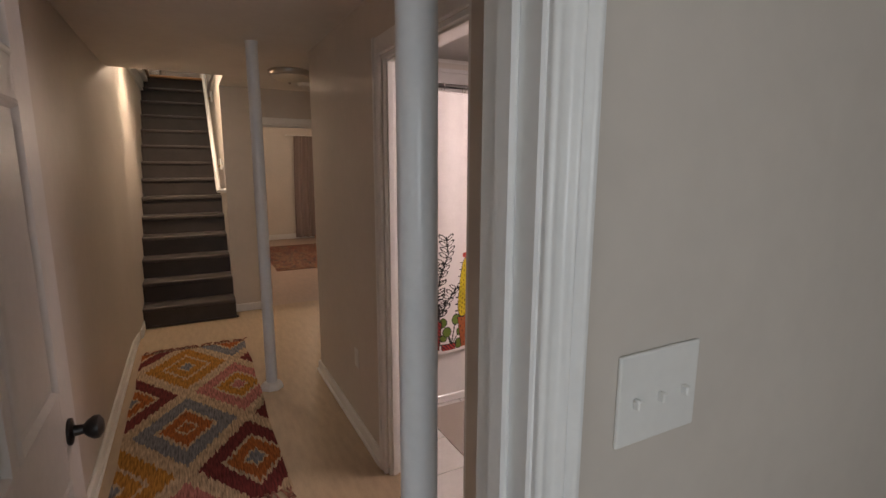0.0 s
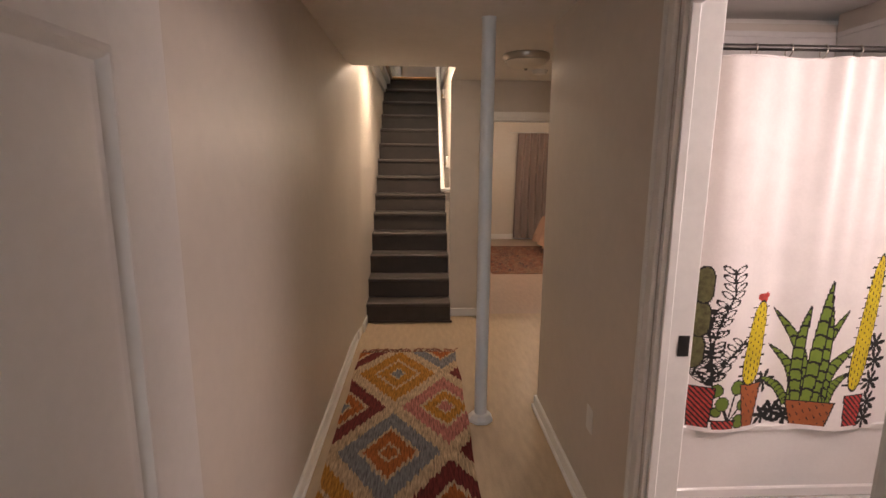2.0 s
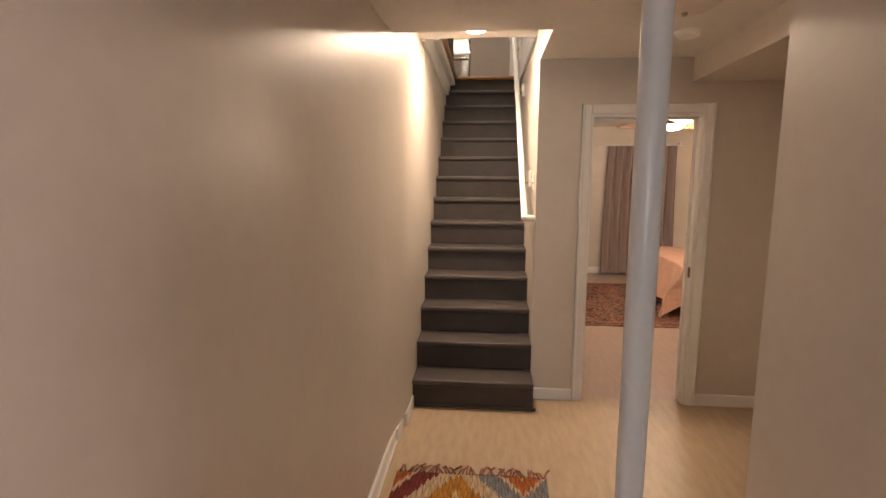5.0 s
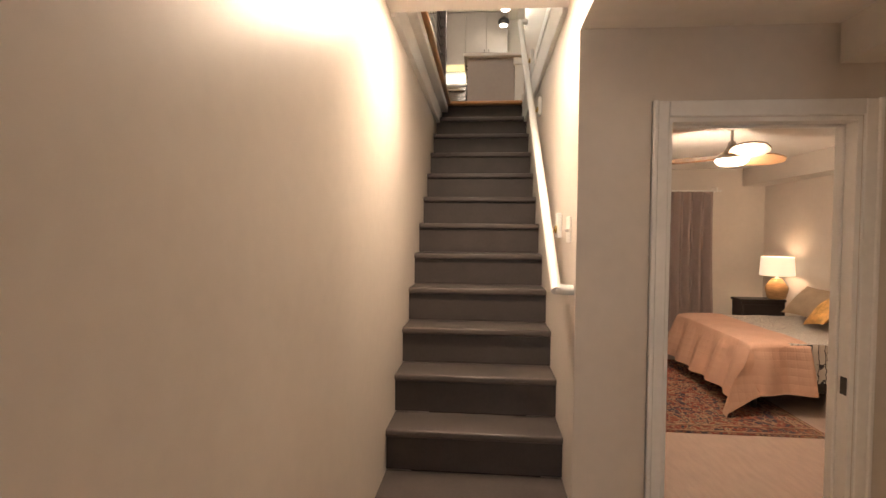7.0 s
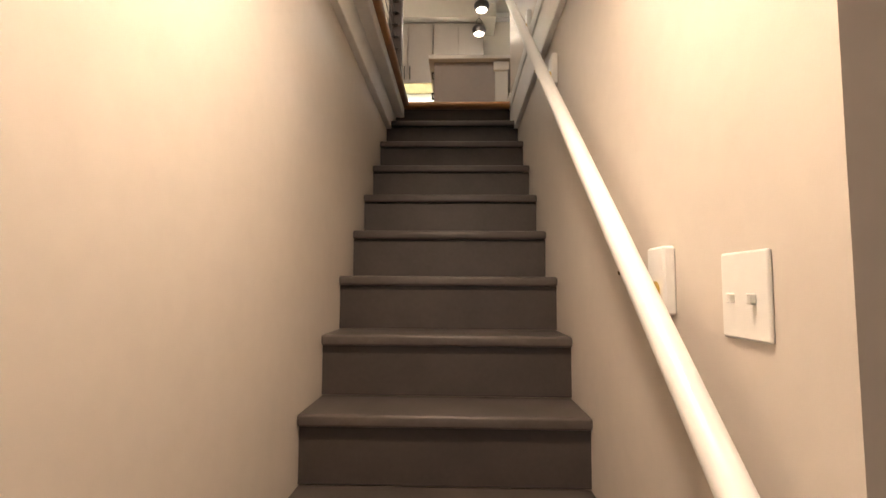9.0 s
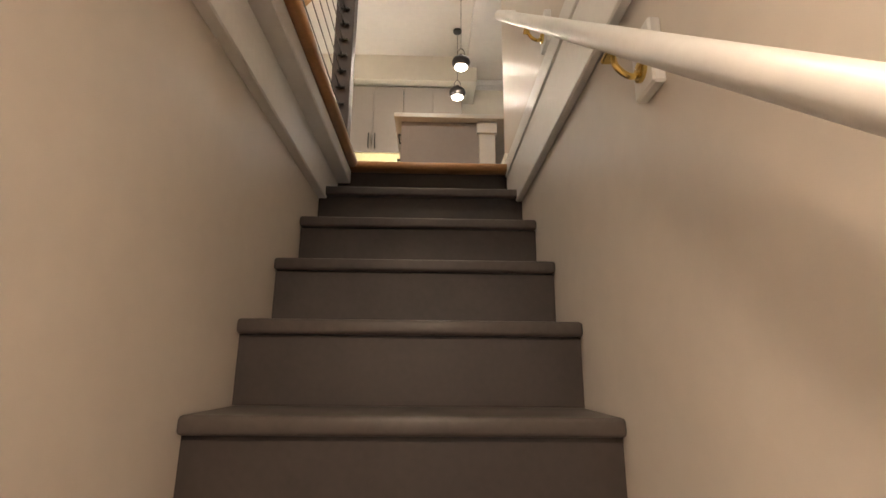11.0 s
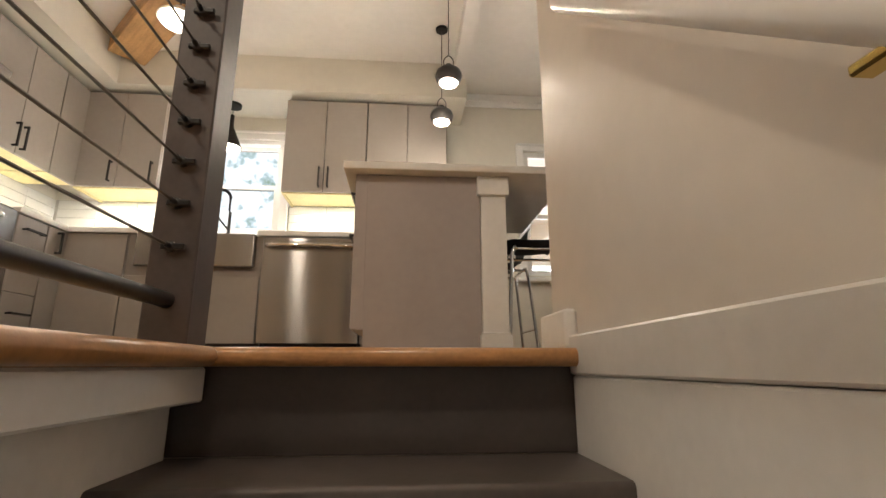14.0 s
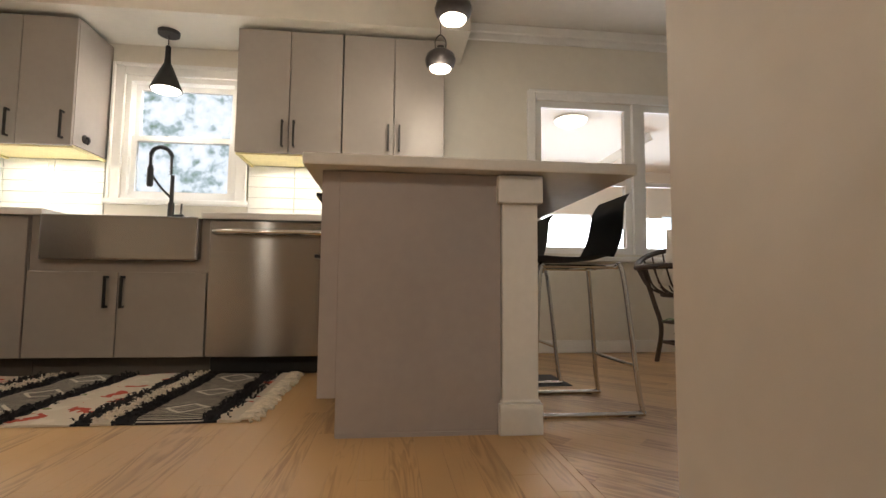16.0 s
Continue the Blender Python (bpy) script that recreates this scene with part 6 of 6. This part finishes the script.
bd = structure("backdrop_garden", boxes((-26, 30, 26.0, 26.1, -4, 18)), leafy("garden_distance", 1.35, 2.1), "bright blurred garden trees far outside the window", "backdrop")

# sunroom beyond the dining window
structure("floor_sunroom", boxes((0.6, 6.5, 5.82, 9.2, F - 0.1, F)), M["oak_edge"], "sunroom floor", "floor")
structure("wall_sunroom_back", boxes((0.6, 1.1, 9.2, 9.3, F, 5.4), (1.1, 6.5, 9.2, 9.3, F, 2.95), (1.1, 6.5, 9.2, 9.3, 4.30, 5.4), (4.22, 4.42, 9.2, 9.3, 2.95, 4.30)), M["wall_up"], "pale sunroom wall", "wall")
structure("wall_sunroom_left", boxes((0.5, 0.6, 5.82, 9.2, F, 5.4)), M["wall_up"], "pale sunroom wall", "wall")
structure("ceiling_sunroom", boxes((0.5, 6.5, 5.82, 9.3, 4.95, 5.05)), M["ceiling"], "white sunroom ceiling", "ceiling")
brace = structure("sunroom_beam", boxes((-1.58, 1.53, -0.05, 0.05, -0.045, 0.045), bevel=0.006), M["white"], "white sloping beam across the sunroom", "beam")
brace.matrix_world = pose(1.97, 7.5, 4.125, 0, -31, 0)
day = structure("backdrop_daylight", boxes((0.6, 4.5, 9.9, 9.92, 2.4, 5.0)), glow("bright_daylight", (0.93, 0.97, 1.0), 1.5), "overexposed pale daylight outside the sunroom window", "backdrop")
structure("sunroom_window_bars", boxes((3.35, 3.41, 9.21, 9.26, 2.95, 4.30), (5.4, 5.46, 9.21, 9.26, 2.95, 4.30)), M["white"], "white bars of the sunroom window", "window")
sl = thing("ceiling_light", "lit round flush light on the sunroom ceiling", "ceiling light", "", (2.25, 7.15, 4.95))
part("pan", lathe([(0.17, 0), (0.17, -0.02)], 32), M["plastic"], sl, "", True)
part("dome", lathe([(0.16, -0.02), (0.14, -0.05), (0.05, -0.075), (0.01, -0.078)], 32), M["bulb"], sl, "glowing white dome", True)
lamp("sunroom_lamp", "POINT", (2.25, 7.15, 4.862), 22, (1.0, 0.93, 0.84), 0.02)
lamp("sunroom_window_lamp", "AREA", (2.9, 9.15, 3.62), 95, DAY, 3.0, target=(2.6, 6.5, 3.4), size_y=1.2)

# rattan chair, cushion and plant by the dining window
def rattan_chair():
    t = thing("rattan_chair", "dark rattan armchair by the dining window", "chair", "", (2.24, 5.12, F))
    rim = [(0.36 * math.cos(a) * 1.0, 0.34 * math.sin(a), 0.56 + 0.14 * max(0, math.cos(a - math.pi * 0.35))) for a in [2 * math.pi * k / 40 for k in range(41)]]
    part("rim", tube(rim, 0.016, 10), M["rattan"], t, "", True)
    low = [(0.22 * math.cos(a), 0.20 * math.sin(a), 0.40) for a in [2 * math.pi * k / 30 for k in range(31)]]
    part("seat_ring", tube(low, 0.013, 8), M["rattan"], t, "", True)
    for k in range(26):
        a = 2 * math.pi * k / 26
        top = (0.36 * math.cos(a), 0.34 * math.sin(a), 0.56 + 0.14 * max(0, math.cos(a - math.pi * 0.35)))
        bot = (0.21 * math.cos(a), 0.19 * math.sin(a), 0.40)
        part("spindle", tube(smooth_path([top, (0.30 * math.cos(a), 0.28 * math.sin(a), 0.45), bot], 4), 0.005, 6), M["rattan"], t, "", True)
    part("seat", lathe([(0.21, 0.395), (0.20, 0.405)], 30), M["rattan"], t)
    for k in range(4):
        a = math.pi / 4 + k * math.pi / 2
        c, s = math.cos(a), math.sin(a)
        part("leg", tube(smooth_path([(0.34 * c, 0.32 * s, 0.57), (0.28 * c, 0.26 * s, 0.36), (0.24 * c, 0.22 * s, 0.20), (0.27 * c, 0.25 * s, 0.0)], 5), 0.014, 8), M["rattan"], t, "", True)
    for z in (0.12, 0.24):
        ring = [(0.235 * math.cos(a), 0.22 * math.sin(a), z) for a in [math.pi / 4 + math.pi / 2 * k for k in range(5)]]
        part("stretcher", tube(ring, 0.009, 6), M["rattan"], t, "", True)


M["rattan"] = mat("dark_rattan", (0.045, 0.026, 0.018), 0.5, var=0.3, scale=20, bump=0.3, bump_scale=80)
rattan_chair()
cushion("cushion", (2.26, 5.18, F + 0.63), (0.42, 0.40, 0.09), (-24, 0, -50), mat("cream_cushion", (0.66, 0.60, 0.53), 0.9, var=0.05, bump=0.3), "cream cushion on the rattan chair")


def plant():
    t = thing("potted_plant", "green leafy house plant on the dining floor", "plant", "", (2.02, 4.74, F))
    part("pot", lathe([(0.05, 0.0), (0.065, 0.07), (0.07, 0.09), (0.06, 0.09)], 20), M["p_terra"], t, "", True)
    for k in range(11):
        a = k * 2.4
        L, rise = 0.10 + 0.06 * (k % 3), 0.14 + 0.05 * (k % 4)
        bm = bmesh.new()
        rows = []
        for j in range(7):
            s = j / 6
            w = 0.028 * math.sin(math.pi * (0.08 + 0.92 * s)) ** 0.8
            r, z = 0.02 + L * s * 1.3, 0.09 + rise * math.sin(s * 2.0)
            rows.append([bm.verts.new((r * math.cos(a) - q * w * math.sin(a), r * math.sin(a) + q * w * math.cos(a), z - abs(q) * 0.006 + 0.008)) for q in (-1, 0, 1)])
        for p, q in zip(rows, rows[1:]):
            bm.faces.new((p[0], p[1], q[1], q[0])), bm.faces.new((p[1], p[2], q[2], q[1]))
        part("leaf", bm, M["leaf"], t, "", True)


M["leaf"] = mat("plant_leaf", (0.06, 0.13, 0.035), 0.4, var=0.25, scale=20)
plant()
# thin black square on the boards under the stools
dm = rug("floor_dark_square", 0.98, 1.26, 4.62, 4.90, F, M["dark"], "small thin black square on the floor under the stools", "mat", 6, 6, 0.001, 0.006)

# woven mat before the sink
km = rug("kitchen_mat", -1.62, -0.03, 4.14, 5.0, F, M["chindi"], "black and cream woven cotton mat on the oak floor", "rug", 60, 30, 0.010, 0.012)
tuft = bmesh.new()
for k in range(90):
    y = 4.15 + 0.84 * k / 89
    tube([(-0.035, y, F + 0.010), (0.0 + random.uniform(-0.01, 0.02), y + random.uniform(-0.012, 0.012), F + 0.012), (0.02 + random.uniform(-0.01, 0.02), y + random.uniform(-0.02, 0.02), F + 0.004)], 0.005, 5, tuft)


def shag(name, bands, colour, label):
    """Ragged upright yarn ends in bands across the mat."""
    verts, faces = [], []
    for x0, x1 in bands:
        for k in range(int(5200 * (x1 - x0))):
            x, y, a = random.uniform(x0, x1), random.uniform(4.145, 4.995), random.uniform(0, 6.28)
            lean, h, w = random.uniform(0.006, 0.022), random.uniform(0.008, 0.018), 0.0035
            c, s, o = math.cos(a), math.sin(a), len(verts)
            for q, z in ((0.0, F + 0.006), (0.6, F + 0.010 + h), (1.0, F + 0.010 + h * 0.8)):
                for e in (0.0, 2.09, 4.19):
                    verts.append((x + lean * q * c + w * math.cos(e), y + lean * q * s + w * math.sin(e), z))
            for r in (0, 3):
                for e in range(3):
                    f = (e + 1) % 3
                    faces.append((o + r + e, o + r + f, o + r + 3 + f, o + r + 3 + e))
            faces.append((o + 6, o + 7, o + 8))
    me = bpy.data.meshes.new(name)
    me.from_pydata(verts, [], faces)
    me.materials.append(colour)
    ob = new(name, me)
    ob.parent = km
    tagged(ob, label, kind="stuff")


BLACK_BANDS, CREAM_BANDS = [(-0.15, -0.065)], []
for k in range(3):
    e = -0.15 - 0.64 * k
    BLACK_BANDS += [(max(a, -1.6), b) for a, b in ((e - 0.26, e - 0.20), (e - 0.38, e - 0.32), (e - 0.64, e - 0.58)) if b > -1.58]
    CREAM_BANDS += [(max(a, -1.6), b) for a, b in ((e - 0.32, e - 0.26),) if b > -1.58]
shag("black_shag", BLACK_BANDS, mat("black_yarn", (0.018, 0.017, 0.019), 0.95, var=0.3, scale=40), "black shaggy yarn bands")
shag("cream_shag", CREAM_BANDS, mat("cream_yarn", (0.60, 0.53, 0.43), 0.95, var=0.2, scale=40), "cream shaggy yarn bands")
tagged(part("fringe", tuft, mat("cotton_fringe", (0.62, 0.55, 0.44), 0.95, var=0.2, scale=30), km, "cream cotton fringe"), kind="stuff")


# ---- cable railing ----
def cable_railing():
    t = thing("cable_railing", "dark brown railing with steel cables along the stairwell", "railing")
    TOP = 3.735
    for y0 in (2.862, 0.55):
        p = part("post", box(bmesh.new(), -0.022, 0.066, y0, y0 + 0.088, F, TOP, 0.003), M["post"], t, "dark brown square post")
        for k in range(10):
            z = 2.982 + 0.0855 * k
            if z > TOP - 0.06:
                continue
            bm = lathe([(0.010, 0.004), (0.010, -0.012), (0.005, -0.014), (0.005, -0.030)], 12, (0.020, y0, z), "y")
            box(bm, 0.002, 0.046, y0 - 0.013, y0 - 0.004, z - 0.006, z + 0.006, 0.002)
            part("cable_fitting", bm, M["black"], p, "black cable fitting")
    for k in range(9):
        z = 2.982 + 0.0855 * k
        if z < TOP - 0.06:
            part("cable", tube([(0.020, 0.62, z), (0.020, 2.86, z)], 0.0026, 6), M["cable"], t, "thin steel cable")
    part("bottom_rail", tube([(0.022, 0.62, 2.883), (0.022, 2.868, 2.883)], 0.0145, 14), M["black"], t, "round black bottom rail", True)
    part("top_rail", tube([(0.022, 0.62, 3.675), (0.022, 2.868, 3.675)], 0.019, 14), M["black"], t, "round black top rail", True)


cable_railing()

# ---- surface pieces ----
def tile_field(parent, origin, du, dv, nu, nv, w, h, t, gap, material, name="tile"):
    """Tiles as separate pieces on one shared mesh, laid along du and dv from a corner."""
    du, dv = Vector(du), Vector(dv)
    nrm = du.cross(dv)
    bm = bmesh.new()
    base = [Vector(), du * (w - gap), du * (w - gap) + dv * (h - gap), dv * (h - gap)]
    b = 0.0015
    ins = [du * b + dv * b, du * (w - gap - b) + dv * b, du * (w - gap - b) + dv * (h - gap - b), du * b + dv * (h - gap - b)]
    lo, mid, hi = [[bm.verts.new(p + nrm * q) for p in ps] for ps, q in ((base, 0), (base, t - b), (ins, t))]
    for p, q in ((lo, mid), (mid, hi)):
        for k in range(4):
            bm.faces.new((p[k], p[(k + 1) % 4], q[(k + 1) % 4], q[k]))
    bm.faces.new(hi)
    me = mesh_of(name, bm, material)
    for j in range(nv):
        for i in range(nu):
            ob = new(name, me)
            ob.location = Vector(origin) + du * (w * i) + dv * (h * j)
            ob.parent = parent


bs = structure("backsplash_window_wall", boxes((-2.225, -1.33, 5.694, 5.6995, 3.587, 4.005), (-0.47, 0.90, 5.694, 5.6995, 3.587, 4.005)), M["grout"], "white stacked tile backsplash beside the window", "backsplash")
tile_field(bs, (-2.20, 5.694, 3.590), (1, 0, 0), (0, 0, 1), 3, 6, 0.29, 0.069, 0.006, 0.003, M["tile"])
tile_field(bs, (-0.468, 5.694, 3.590), (1, 0, 0), (0, 0, 1), 4, 6, 0.29, 0.069, 0.006, 0.003, M["tile"])
bs2 = structure("backsplash_range_wall", boxes((-2.2295, -2.224, 3.55, 5.69, 3.587, 4.005)), M["grout"], "white stacked tile backsplash behind the range", "backsplash")
tile_field(bs2, (-2.224, 3.66, 3.590), (0, 1, 0), (0, 0, 1), 7, 6, 0.29, 0.069, 0.006, 0.003, M["tile"])
tile_field(floor_bath, (1.42, -4.79, -0.012), (1, 0, 0), (0, 1, 0), 5, 8, 0.30, 0.30, 0.008, 0.006, M["bathtile"])
plate("wall_outlet", "white outlet plate on the tiled backsplash", "outlet", (-1.689, 5.686, 3.917), "-y", 0.075, 0.118, 0, 2)

# oak strips, the nearest as single pieces
PW = 0.0715
lengths = (0.62, 0.94, 1.25, 0.78, 1.08)
shared = {}


def plank_mesh(L):
    if L not in shared:
        shared[L] = mesh_of("plank", box(bmesh.new(), 0.0001, PW - 0.0003, 0.0002, L - 0.0003, -0.012, 0, 0.0004), M["oak"])
    return shared[L]


count, rest = 0, bmesh.new()
for i in range(44):
    x = -2.2 + i * PW
    wide = min(PW, 0.898 - x)
    if wide < 0.01:
        break
    y, k = (2.952 if x < 0.82 else 3.125), i * 3
    while y < 5.68:
        L = round(min(lengths[(k * 7 + i) % 5] * (0.55 if k == i * 3 else 1), 5.69 - y), 2)
        if L < 0.05:
            break
        if -1.7 < x and wide == PW and count < 190:
            ob = new("plank", plank_mesh(L))
            ob.location = (x, y, F)
            ob.parent = floor_k
            count += 1
        else:
            box(rest, x + 0.0004, x + wide - 0.0006, y, y + L - 0.001, F - 0.012, F)
        y, k = y + L, k + 1

# dining boards, laid on the diagonal and cut along the edges of their field
SLANT = Matrix.Translation((0.9, 5.69, F)) @ Matrix.Rotation(radians(45), 4, "Z")
BACK = SLANT.inverted()
EDGES = [((0.899, 4, F), (-1, 0, 0)), ((4.59, 4, F), (1, 0, 0)), ((2, 1.02, F), (0, -1, 0)), ((2, 5.69, F), (0, 1, 0))]


def cut_to_field(bm):
    for at, out in EDGES:
        bmesh.ops.bisect_plane(bm, geom=bm.verts[:] + bm.edges[:] + bm.faces[:], plane_co=BACK @ Vector(at), plane_no=BACK.to_3x3() @ Vector(out), clear_outer=True)
    return bm


far = bmesh.new()
for i in range(-48, 40):
    u, v, k = i * PW, -5.8, i
    while v < 3.2:
        L = lengths[(k * 7 + i * 2) % 5] * 1.2
        at = SLANT @ Vector((u + PW / 2, v + L / 2, 0))
        if 0.3 < at.x < 2.6 and 3.0 < at.y < 5.9:
            bm = cut_to_field(box(bmesh.new(), u + 0.0001, u + PW - 0.0003, v, v + L - 0.0003, -0.012, 0))
            if len(bm.faces):
                part("plank", bm, M["oak"], floor_k).matrix_world = SLANT
        elif 0.2 < at.x < 5.2 and 0.4 < at.y < 6.3:
            box(far, u + 0.0001, u + PW - 0.0003, v, v + L - 0.0003, -0.012, 0)
        v, k = v + L, k + 1
beyond = part("planks_dining", cut_to_field(far), M["oak"], floor_k)
beyond.matrix_world = SLANT
tagged(beyond, kind="stuff")
for i in range(32):
    x = -2.2 + i * PW
    box(rest, x, min(x + PW - 0.001, 0.074), -1.6, 2.95 if x + PW < 0.06 else 2.874, F - 0.012, F)
tagged(part("planks_beyond", rest, M["oak"], floor_k), kind="stuff")
